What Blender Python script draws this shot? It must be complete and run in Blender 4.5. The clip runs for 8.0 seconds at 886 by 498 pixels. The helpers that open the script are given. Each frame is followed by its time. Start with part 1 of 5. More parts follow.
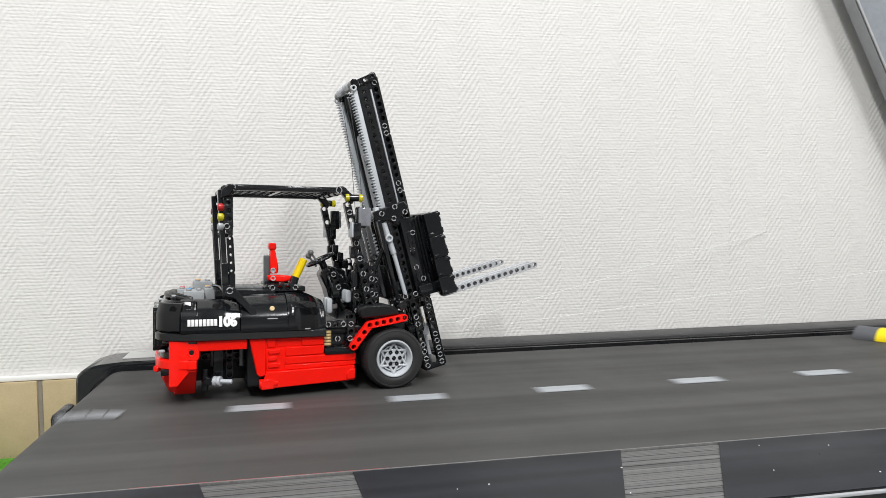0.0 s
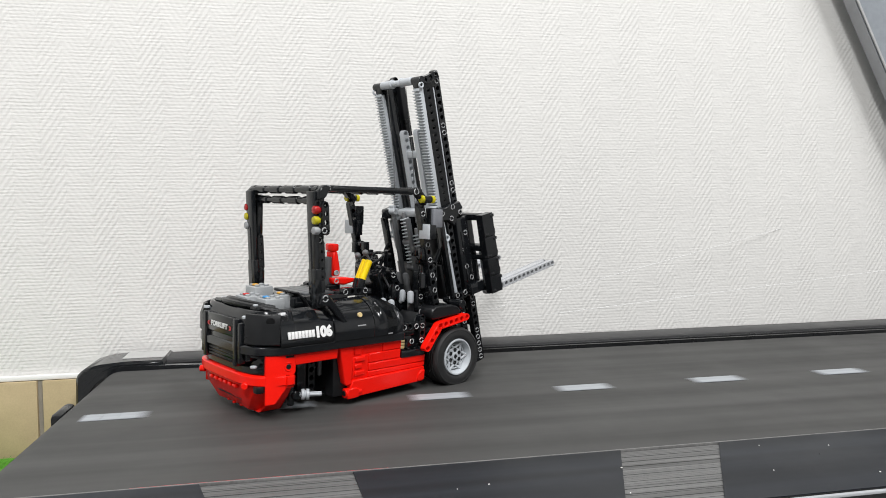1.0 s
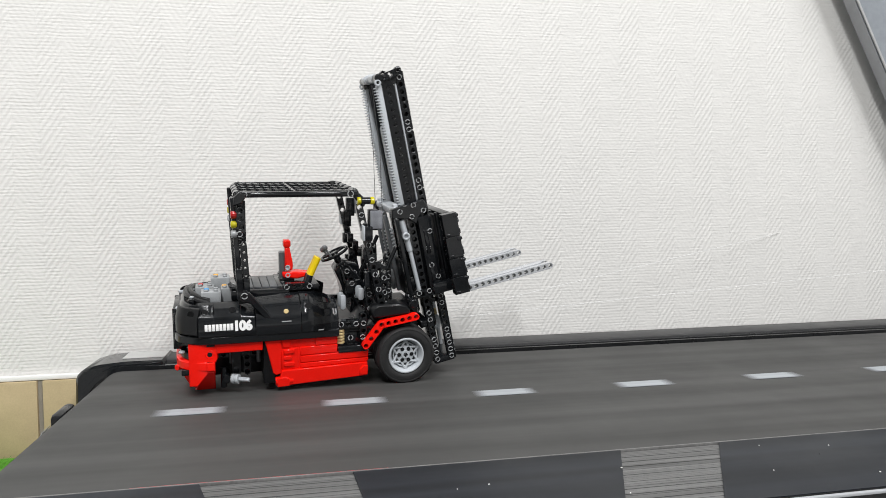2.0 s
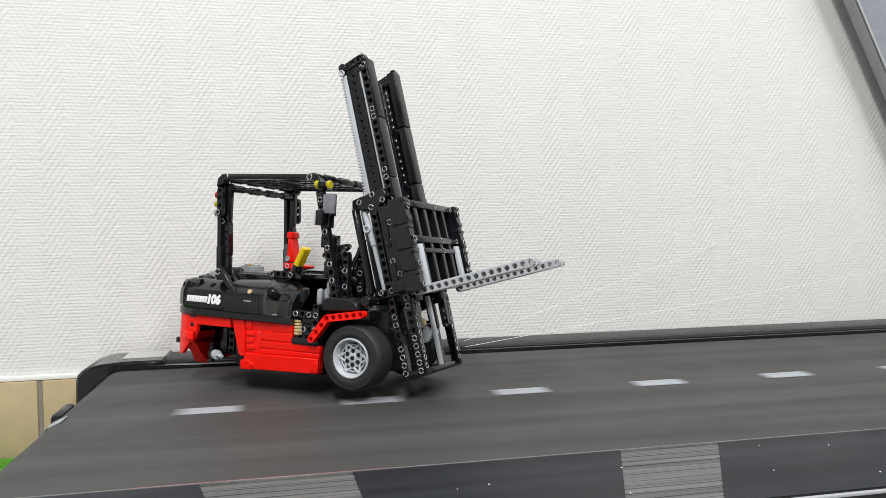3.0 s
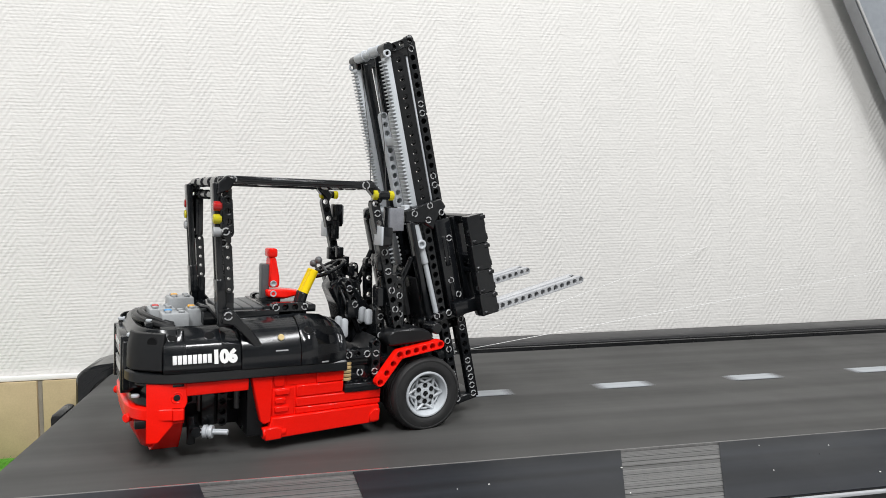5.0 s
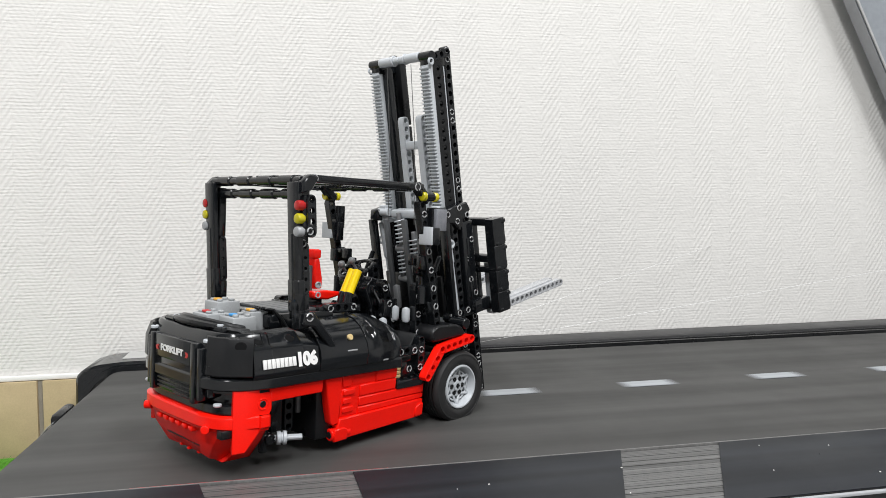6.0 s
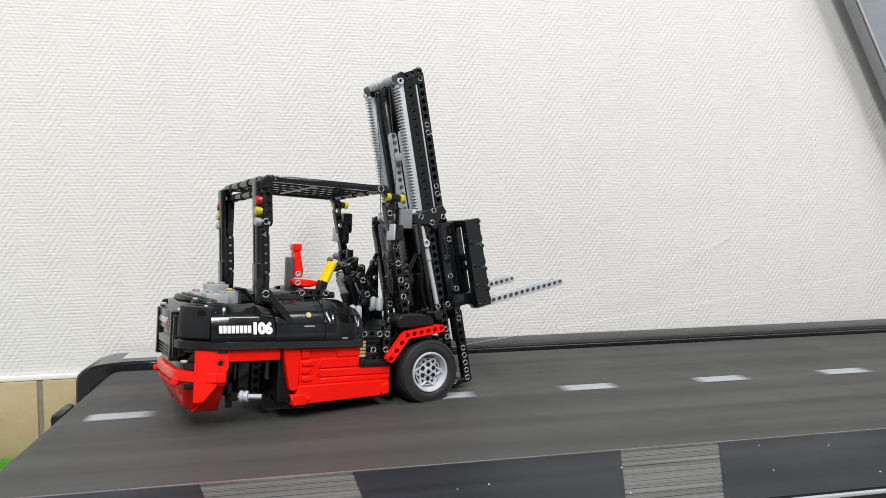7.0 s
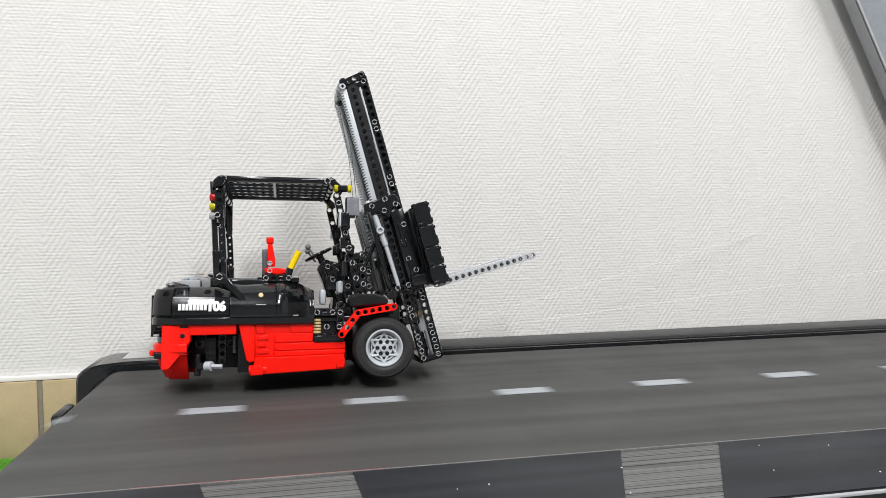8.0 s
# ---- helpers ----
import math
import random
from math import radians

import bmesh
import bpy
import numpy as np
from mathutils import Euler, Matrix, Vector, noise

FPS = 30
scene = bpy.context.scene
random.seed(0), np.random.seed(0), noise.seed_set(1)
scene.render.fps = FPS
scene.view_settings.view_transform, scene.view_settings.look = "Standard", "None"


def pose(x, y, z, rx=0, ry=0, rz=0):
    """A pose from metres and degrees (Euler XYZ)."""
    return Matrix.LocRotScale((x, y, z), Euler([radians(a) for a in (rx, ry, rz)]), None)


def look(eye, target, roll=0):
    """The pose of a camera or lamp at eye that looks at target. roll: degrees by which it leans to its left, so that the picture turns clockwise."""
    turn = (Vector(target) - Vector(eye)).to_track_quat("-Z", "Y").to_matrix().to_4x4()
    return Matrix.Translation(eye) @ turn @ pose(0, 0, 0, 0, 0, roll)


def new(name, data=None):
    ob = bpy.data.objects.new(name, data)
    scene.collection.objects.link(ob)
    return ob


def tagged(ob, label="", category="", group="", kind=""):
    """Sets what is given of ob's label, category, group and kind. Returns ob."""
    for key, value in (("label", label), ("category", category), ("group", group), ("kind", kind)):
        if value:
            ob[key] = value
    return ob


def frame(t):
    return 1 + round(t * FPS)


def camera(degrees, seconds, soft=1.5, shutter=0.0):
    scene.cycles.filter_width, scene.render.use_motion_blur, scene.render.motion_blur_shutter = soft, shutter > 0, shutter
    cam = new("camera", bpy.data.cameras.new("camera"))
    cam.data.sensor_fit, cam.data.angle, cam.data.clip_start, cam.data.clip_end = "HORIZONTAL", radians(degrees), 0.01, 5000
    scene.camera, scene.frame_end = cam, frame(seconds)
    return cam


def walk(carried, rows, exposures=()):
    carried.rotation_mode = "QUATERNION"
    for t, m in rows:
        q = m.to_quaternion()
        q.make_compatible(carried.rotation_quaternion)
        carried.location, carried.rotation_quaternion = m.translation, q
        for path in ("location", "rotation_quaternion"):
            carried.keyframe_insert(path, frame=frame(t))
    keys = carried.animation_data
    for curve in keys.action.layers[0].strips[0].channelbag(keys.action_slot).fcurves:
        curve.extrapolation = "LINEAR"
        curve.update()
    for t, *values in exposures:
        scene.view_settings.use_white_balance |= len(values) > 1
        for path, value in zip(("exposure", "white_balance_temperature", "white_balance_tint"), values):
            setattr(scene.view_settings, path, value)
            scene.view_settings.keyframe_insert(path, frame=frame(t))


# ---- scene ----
SECONDS = 8.0
BELT = 0.123                    # height of the belt over the floor
CENTRE = -0.0685                # the belt's middle line
cam = camera(62.39, SECONDS, soft=0.7, shutter=0.14)
VIEW = pose(0.0, -0.784, BELT + 0.1872, 90 - 2.994, 0, -11.357) @ pose(0, 0, 0, 0, 0, -0.635)
walk(cam, [(0.0, VIEW), (SECONDS, VIEW)])

# ---- light: ceiling tubes of a plain room ----
world = bpy.data.worlds.new("room_air")
scene.world = world
world.use_nodes = True
world.node_tree.nodes["Background"].inputs[0].default_value = (0.95, 0.97, 1.0, 1)
world.node_tree.nodes["Background"].inputs[1].default_value = 0.05
scene.view_settings.exposure = 0.0


def tube_light(x, y, z, power, sx, sy):
    d = bpy.data.lights.new("ceiling_tube_light", "AREA")
    d.shape, d.size, d.size_y, d.energy, d.color = "RECTANGLE", sx, sy, power, (0.98, 0.985, 0.995)
    ob = new("ceiling_tube_light", d)
    ob.matrix_world = look((x, y, z), (x, y + 0.001, 0))
    return ob


LAMPS = ((1.1, -0.95), (-0.5, -0.95), (1.1, -2.2), (-0.5, -2.2))
for lx, ly in LAMPS:
    tube_light(lx, ly, 2.515, (27 if ly > -1 else 73) * (0.95 if lx < 0 else 0.9), 0.28, 1.1)


# ---- materials ----
def make_mat(name, base, rough=0.5, metal=0.0, vary=0.12, scale=60.0, bump=0.0, coat=0.0, transmission=0.0, spec=0.5, edge=0.0):
    """Principled surface whose colour and gloss wander at two scales."""
    m = bpy.data.materials.new(name)
    m.use_nodes = True
    t = m.node_tree
    b = t.nodes["Principled BSDF"]
    b.inputs["Metallic"].default_value = metal
    b.inputs["Coat Weight"].default_value = coat
    b.inputs["Specular IOR Level"].default_value = spec
    b.inputs["Transmission Weight"].default_value = transmission
    co = t.nodes.new("ShaderNodeTexCoord")
    big, fine = t.nodes.new("ShaderNodeTexNoise"), t.nodes.new("ShaderNodeTexNoise")
    big.inputs["Scale"].default_value, fine.inputs["Scale"].default_value = scale, scale * 14
    big.inputs["Detail"].default_value = 4
    for n in (big, fine):
        t.links.new(co.outputs["Object"], n.inputs["Vector"])
    mix = t.nodes.new("ShaderNodeMath")
    mix.operation = "ADD"
    t.links.new(big.outputs["Fac"], mix.inputs[0])
    t.links.new(fine.outputs["Fac"], mix.inputs[1])
    ramp = t.nodes.new("ShaderNodeMapRange")
    ramp.inputs["From Min"].default_value, ramp.inputs["From Max"].default_value = 0.6, 1.4
    ramp.inputs["To Min"].default_value, ramp.inputs["To Max"].default_value = 1 - vary, 1 + vary
    t.links.new(mix.outputs[0], ramp.inputs["Value"])
    tint = t.nodes.new("ShaderNodeVectorMath")
    tint.operation = "SCALE"
    tint.inputs[0].default_value = base
    t.links.new(ramp.outputs[0], tint.inputs["Scale"])
    t.links.new(tint.outputs[0], b.inputs["Base Color"])
    rr = t.nodes.new("ShaderNodeMapRange")
    rr.inputs["From Min"].default_value, rr.inputs["From Max"].default_value = 0.3, 0.7
    rr.inputs["To Min"].default_value, rr.inputs["To Max"].default_value = rough * 0.85, min(1, rough * 1.2)
    t.links.new(big.outputs["Fac"], rr.inputs["Value"])
    t.links.new(rr.outputs[0], b.inputs["Roughness"])
    if edge:
        bv = t.nodes.new("ShaderNodeBevel")
        bv.samples = 4
        bv.inputs["Radius"].default_value = edge
        t.links.new(bv.outputs[0], b.inputs["Normal"])
    if bump:
        bp = t.nodes.new("ShaderNodeBump")
        bp.inputs["Distance"].default_value, bp.inputs["Strength"].default_value = bump, 0.7
        t.links.new(fine.outputs["Fac"], bp.inputs["Height"])
        t.links.new(bp.outputs[0], b.inputs["Normal"])
    return m


def math_node(t, op, a, b=None):
    n = t.nodes.new("ShaderNodeMath")
    n.operation = op
    for i, v in enumerate((a, b)):
        if v is None:
            continue
        if isinstance(v, (int, float)):
            n.inputs[i].default_value = v
        else:
            t.links.new(v, n.inputs[i])
    return n.outputs[0]


def wallpaper():
    """White painted herringbone wallpaper: fine level ridges and slanting ribs in upright columns."""
    m = make_mat("white_herringbone_wallpaper", (0.70, 0.69, 0.665), 0.75, vary=0.035, scale=3)
    t = m.node_tree
    co = t.nodes.new("ShaderNodeTexCoord")
    sep = t.nodes.new("ShaderNodeSeparateXYZ")
    t.links.new(co.outputs["Object"], sep.inputs[0])
    x, z = sep.outputs[0], sep.outputs[2]

    def grain(scale, sx, sz):
        mp = t.nodes.new("ShaderNodeMapping")
        mp.inputs["Scale"].default_value = (sx, 1, sz)
        t.links.new(co.outputs["Object"], mp.inputs[0])
        n = t.nodes.new("ShaderNodeTexNoise")
        n.inputs["Scale"].default_value, n.inputs["Detail"].default_value = scale, 3
        t.links.new(mp.outputs[0], n.inputs["Vector"])
        return n.outputs["Fac"]

    wob, patch = grain(48, 1, 1), grain(75, 0.5, 1.6)
    level = math_node(t, "SINE", math_node(t, "ADD", math_node(t, "MULTIPLY", z, 2 * math.pi / 0.0042), math_node(t, "MULTIPLY", wob, 4.5)))
    level = math_node(t, "MULTIPLY", math_node(t, "MULTIPLY", level, math_node(t, "POWER", patch, 2.0)), 0.85)
    # level ridges flattened along x to imitate the changing angle of light
    angle_fade = t.nodes.new("ShaderNodeMapRange")
    angle_fade.inputs["From Min"].default_value, angle_fade.inputs["From Max"].default_value = 0.1, 1.0
    angle_fade.inputs["To Min"].default_value, angle_fade.inputs["To Max"].default_value = 1.0, 0.32
    t.links.new(x, angle_fade.inputs["Value"])
    level = math_node(t, "MULTIPLY", level, angle_fade.outputs[0])
    turn = math_node(t, "ADD", x, 4.0297)
    fold = math_node(t, "PINGPONG", turn, 0.0302)
    slant = math_node(t, "ADD", z, math_node(t, "MULTIPLY", fold, 1.5))
    rib = math_node(t, "SINE", math_node(t, "ADD", math_node(t, "MULTIPLY", slant, 2 * math.pi / 0.0118), math_node(t, "MULTIPLY", wob, 2.0)))
    # ribs of one slant are flattened, as if light from one side missed them
    side = math_node(t, "GREATER_THAN", math_node(t, "FRACT", math_node(t, "DIVIDE", turn, 0.0604)), 0.5)
    rib = math_node(t, "MULTIPLY", rib, math_node(t, "ADD", math_node(t, "MULTIPLY", side, 0.65), 0.35))
    calm = t.nodes.new("ShaderNodeMapRange")
    calm.inputs["From Min"].default_value, calm.inputs["From Max"].default_value = 0.05, 0.55
    calm.inputs["To Min"].default_value, calm.inputs["To Max"].default_value = 0.85, 0.62
    t.links.new(x, calm.inputs["Value"])
    rib = math_node(t, "MULTIPLY", math_node(t, "MULTIPLY", rib, calm.outputs[0]), math_node(t, "ADD", grain(9, 1, 1), 0.1))
    streak = math_node(t, "MULTIPLY", grain(230, 0.3, 1.2), 1.3)
    h = math_node(t, "ADD", math_node(t, "ADD", level, rib), streak)
    bp = t.nodes.new("ShaderNodeBump")
    bp.inputs["Distance"].default_value, bp.inputs["Strength"].default_value = 0.0008, 0.46
    t.links.new(h, bp.inputs["Height"])
    t.links.new(bp.outputs[0], t.nodes["Principled BSDF"].inputs["Normal"])
    return m


def streaked(name, base, rough, sx, sy, amount, scale=40.0, spec=0.5):
    """A running surface drawn out along x."""
    m = make_mat(name, base, rough, vary=0.05, scale=8, spec=spec)
    t = m.node_tree
    co = t.nodes.new("ShaderNodeTexCoord")
    mp = t.nodes.new("ShaderNodeMapping")
    mp.inputs["Scale"].default_value = (sx, sy, 1)
    t.links.new(co.outputs["Object"], mp.inputs[0])
    n = t.nodes.new("ShaderNodeTexNoise")
    n.inputs["Scale"].default_value, n.inputs["Detail"].default_value = scale, 5
    t.links.new(mp.outputs[0], n.inputs["Vector"])
    ramp = t.nodes.new("ShaderNodeMapRange")
    ramp.inputs["From Min"].default_value, ramp.inputs["From Max"].default_value = 0.3, 0.7
    ramp.inputs["To Min"].default_value, ramp.inputs["To Max"].default_value = 1 - amount, 1 + amount
    t.links.new(n.outputs["Fac"], ramp.inputs["Value"])
    tint = t.nodes.new("ShaderNodeVectorMath")
    tint.operation = "SCALE"
    tint.inputs[0].default_value = base
    t.links.new(ramp.outputs[0], tint.inputs["Scale"])
    t.links.new(tint.outputs[0], t.nodes["Principled BSDF"].inputs["Base Color"])
    return m


black = make_mat("black_abs_plastic", (0.0068, 0.0078, 0.0092), 0.13, vary=0.25, spec=0.5, edge=0.0009)
black_matt = make_mat("black_matt_plastic", (0.0075, 0.008, 0.009), 0.3, vary=0.25, spec=0.36, edge=0.0006)
# near-black colour that stands in for the shade inside sockets
hole_shade_mat = make_mat("painted_hole_shade", (0.0025, 0.0026, 0.003), 0.7, vary=0.2, spec=0.15)
# pale grey painted in for the glint on glossy black pin rims
pin_mat = make_mat("pin_glint_grey", (0.33, 0.335, 0.34), 0.16, vary=0.2)
red = make_mat("red_abs_plastic", (0.95, 0.010, 0.004), 0.2, vary=0.05, spec=0.28, edge=0.0009)
grey = make_mat("light_grey_plastic", (0.46, 0.485, 0.51), 0.32, vary=0.08, edge=0.0005)
dark_grey = make_mat("dark_grey_plastic", (0.085, 0.09, 0.095), 0.35, vary=0.15)
box_grey = make_mat("grey_box_plastic", (0.32, 0.333, 0.342), 0.4, vary=0.1, edge=0.0005)
fork_grey = make_mat("steel_grey_plastic", (0.41, 0.42, 0.435), 0.25, vary=0.12, edge=0.0005)
mid_grey = make_mat("mid_grey_plastic", (0.17, 0.175, 0.18), 0.35, vary=0.1)
yellow = make_mat("yellow_plastic", (0.85, 0.60, 0.0), 0.3, vary=0.05)
tan = make_mat("tan_plastic", (0.55, 0.42, 0.2), 0.4, vary=0.1)
white_print = make_mat("white_print", (0.75, 0.75, 0.74), 0.4, vary=0.04)
red_print = make_mat("red_print", (0.5, 0.03, 0.03), 0.4, vary=0.04)
orange = make_mat("orange_button", (0.75, 0.38, 0.05), 0.4, vary=0.04)
blue = make_mat("blue_button", (0.05, 0.28, 0.6), 0.4, vary=0.04)
lens_red = make_mat("clear_red_plastic", (0.7, 0.02, 0.02), 0.12, vary=0.05, transmission=0.5)
lens_yellow = make_mat("clear_yellow_plastic", (0.85, 0.75, 0.02), 0.12, vary=0.05, transmission=0.5)
lens_clear = make_mat("clear_plastic", (0.7, 0.72, 0.74), 0.1, vary=0.03, transmission=0.6)
smoky = make_mat("smoky_clear_plastic", (0.30, 0.31, 0.34), 0.12, vary=0.25, scale=120, transmission=0.4)
rubber = make_mat("tyre_rubber", (0.018, 0.018, 0.0185), 0.6, vary=0.25, spec=0.4, scale=90, bump=0.0002)
wall_mat = wallpaper()
belt_mat = streaked("belt_rubber", (0.0535, 0.053, 0.0515), 0.6, 0.03, 1.0, 0.26, 34, 0.25)
dash_mat = streaked("white_tape", (0.31, 0.33, 0.35), 0.55, 0.08, 2.5, 0.12, 60)
rail_mat = make_mat("rail_plastic", (0.032, 0.032, 0.033), 0.45, spec=0.4, vary=0.18, scale=18, bump=0.00015)
rib_mat = streaked("ribbed_rail_plastic", (0.095, 0.095, 0.094), 0.5, 0.05, 2.0, 0.45, 60)
tape_mat = streaked("dark_grip_tape", (0.0125, 0.0145, 0.0185), 0.5, 0.05, 1.6, 0.5, 30, 0.22)
sticker_mat = make_mat("pale_sticker", (0.42, 0.42, 0.41), 0.5, vary=0.12, scale=70)
dim_trim = make_mat("dull_trim", (0.13, 0.128, 0.125), 0.5, vary=0.3, scale=30)
lip_mat = make_mat("bright_edge_trim", (0.42, 0.42, 0.42), 0.35, metal=0.0, vary=0.1)
steel = make_mat("brushed_grey_upright", (0.31, 0.335, 0.365), 0.38, metal=0.2, vary=0.1, scale=9)
steel_dark = make_mat("shaded_grey_plastic", (0.33, 0.34, 0.355), 0.42, vary=0.08, scale=9)
tile_mat = make_mat("sand_skirting_tile", (0.45, 0.355, 0.205), 0.45, vary=0.1, scale=45)
grout_mat = make_mat("grey_grout", (0.24, 0.215, 0.175), 0.8, vary=0.2, scale=80)
floor_mat = make_mat("grey_floor_tile", (0.30, 0.295, 0.285), 0.4, vary=0.12, scale=14)
caulk_mat = make_mat("white_caulk", (0.8, 0.79, 0.77), 0.5, vary=0.05)
grass_mat = make_mat("green_turf", (0.08, 0.27, 0.02), 0.6, vary=0.4, scale=300)
green_ball = make_mat("green_plastic", (0.02, 0.55, 0.06), 0.35, vary=0.05)
bump_grey = make_mat("grey_pipe_plastic", (0.085, 0.09, 0.10), 0.45, vary=0.15, scale=50)
bump_yellow = make_mat("yellow_tape", (0.88, 0.66, 0.0), 0.42, vary=0.05)
string_mat = make_mat("pale_string", (0.8, 0.8, 0.79), 0.5, vary=0.1)
thread_mat = make_mat("grey_thread", (0.08, 0.08, 0.08), 0.6, vary=0.1)
# grey of the unseen walls, kept low to dim what glossy parts mirror
room_mat = make_mat("plain_grey_paint", (0.42, 0.417, 0.41), 0.7, vary=0.04, scale=4)
lamp_mat = make_mat("lamp_housing", (0.7, 0.7, 0.7), 0.4, vary=0.03)


# ---- mesh helpers ----
def box(bm, x0, x1, y0, y1, z0, z1):
    v = [bm.verts.new((x, y, z)) for z in (z0, z1) for y in (y0, y1) for x in (x0, x1)]
    for q in ((0, 2, 3, 1), (4, 5, 7, 6), (0, 1, 5, 4), (1, 3, 7, 5), (3, 2, 6, 7), (2, 0, 4, 6)):
        bm.faces.new([v[i] for i in q])
    return v


def merge(bm, other):
    me = bpy.data.meshes.new("joined")
    other.to_mesh(me)
    other.free()
    bm.from_mesh(me)
    bpy.data.meshes.remove(me)


def soften(t, r, seg=2):
    bmesh.ops.bevel(t, geom=list(t.edges), offset=r, offset_type="OFFSET", segments=seg, profile=0.5, affect="EDGES", clamp_overlap=True)


def rbox(bm, x0, x1, y0, y1, z0, z1, r=0.8, m=None, seg=2):
    """Box with rounded edges, moved by m."""
    t = bmesh.new()
    box(t, min(x0, x1), max(x0, x1), min(y0, y1), max(y0, y1), min(z0, z1), max(z0, z1))
    soften(t, r, seg)
    if m is not None:
        t.transform(m)
    merge(bm, t)


def prism(bm, pts, y0, y1, r=0.8, m=None):
    """Outline of (x, z) points drawn out from y0 to y1."""
    t = bmesh.new()
    a = [t.verts.new((x, y0, z)) for x, z in pts]
    b = [t.verts.new((x, y1, z)) for x, z in pts]
    n = len(pts)
    t.faces.new(a)
    t.faces.new(b[::-1])
    for i in range(n):
        t.faces.new((a[i], b[i], b[(i + 1) % n], a[(i + 1) % n]))
    bmesh.ops.recalc_face_normals(t, faces=t.faces)
    if r:
        soften(t, r, 1)
    if m is not None:
        t.transform(m)
    merge(bm, t)


def axis_frame(p0, p1):
    p0, p1 = Vector(p0), Vector(p1)
    d = p1 - p0
    return Matrix.Translation(p0) @ d.to_track_quat("Z", "Y").to_matrix().to_4x4(), d.length


def lathe(bm, prof, m=None, n=24, caps=True):
    """Rings of (radius, height) turned round z, moved by m."""
    m = m or Matrix()
    rings = []
    for r, h in prof:
        rings.append([bm.verts.new(m @ Vector((r * math.cos(2 * math.pi * i / n), r * math.sin(2 * math.pi * i / n), h))) for i in range(n)])
    for a, b in zip(rings, rings[1:]):
        for i in range(n):
            bm.faces.new((a[i], a[(i + 1) % n], b[(i + 1) % n], b[i]))
    if caps:
        bm.faces.new(rings[0][::-1])
        bm.faces.new(rings[-1])


def cyl(bm, p0, p1, r, n=14, r2=None):
    m, h = axis_frame(p0, p1)
    e = min(r * 0.15, h * 0.2)
    r2 = r if r2 is None else r2
    lathe(bm, [(r - e, 0), (r, e), (r2, h - e), (r2 - e, h)], m, n)


def ring(bm, centre, axis, R, r, n=28, k=8):
    m, _ = axis_frame(centre, Vector(centre) + Vector(axis))
    v = [[bm.verts.new(m @ Vector(((R + r * math.cos(b)) * math.cos(a), (R + r * math.cos(b)) * math.sin(a), r * math.sin(b))))
          for b in (2 * math.pi * j / k for j in range(k))] for a in (2 * math.pi * i / n for i in range(n))]
    for i in range(n):
        for j in range(k):
            bm.faces.new((v[i][j], v[(i + 1) % n][j], v[(i + 1) % n][(j + 1) % k], v[i][(j + 1) % k]))


def pipe(bm, pts, r, k=8):
    """Round hose along points."""
    pts = [Vector(p) for p in pts]
    rings = []
    for i, p in enumerate(pts):
        d = (pts[min(i + 1, len(pts) - 1)] - pts[max(i - 1, 0)]).normalized()
        q = d.to_track_quat("Z", "Y")
        rings.append([bm.verts.new(p + q @ Vector((r * math.cos(2 * math.pi * j / k), r * math.sin(2 * math.pi * j / k), 0))) for j in range(k)])
    for a, b in zip(rings, rings[1:]):
        for j in range(k):
            bm.faces.new((a[j], a[(j + 1) % k], b[(j + 1) % k], b[j]))
    bm.faces.new(rings[0][::-1])
    bm.faces.new(rings[-1])


def beam(bm, p0, p1, side, thick=7.2, width=7.4, rh=2.6):
    """Studless construction beam from the first hole's centre to the last; the holes run along side."""
    p0, p1, side = Vector(p0), Vector(p1), Vector(side).normalized()
    d = p1 - p0
    n = max(1, round(d.length / 8.0))
    x = d.normalized()
    side = (side - x * side.dot(x)).normalized()
    up = side.cross(x)
    step = d.length / n
    h, t = width / 2, thick / 2
    face = ((1, 0), (1, 1), (0, 1), (-1, 1), (-1, 0), (-1, -1), (0, -1), (1, -1))
    for i in range(n + 1):
        c = p0 + x * (step * i)
        out, hole = [], []
        for k, (a, b) in enumerate(face):
            ang = math.pi / 4 * k
            ex = step / 2
            if (i == 0 and a < 0) or (i == n and a > 0):
                px, pz = h * math.cos(ang), h * math.sin(ang)
            else:
                px, pz = a * ex, b * h
            o = c + x * px + up * pz
            q = c + x * (rh * math.cos(ang)) + up * (rh * math.sin(ang))
            out.append((bm.verts.new(o - side * t), bm.verts.new(o + side * t)))
            hole.append((bm.verts.new(q - side * t), bm.verts.new(q + side * t)))
        for k in range(8):
            l = (k + 1) % 8
            bm.faces.new((out[k][0], hole[k][0], hole[l][0], out[l][0]))
            bm.faces.new((out[k][1], out[l][1], hole[l][1], hole[k][1]))
            bm.faces.new((hole[k][0], hole[k][1], hole[l][1], hole[l][0]))
            inner = (k in (0, 7) and i < n) or (k in (3, 4) and i > 0)
            if not inner:
                bm.faces.new((out[k][0], out[l][0], out[l][1], out[k][1]))


PIN = {}


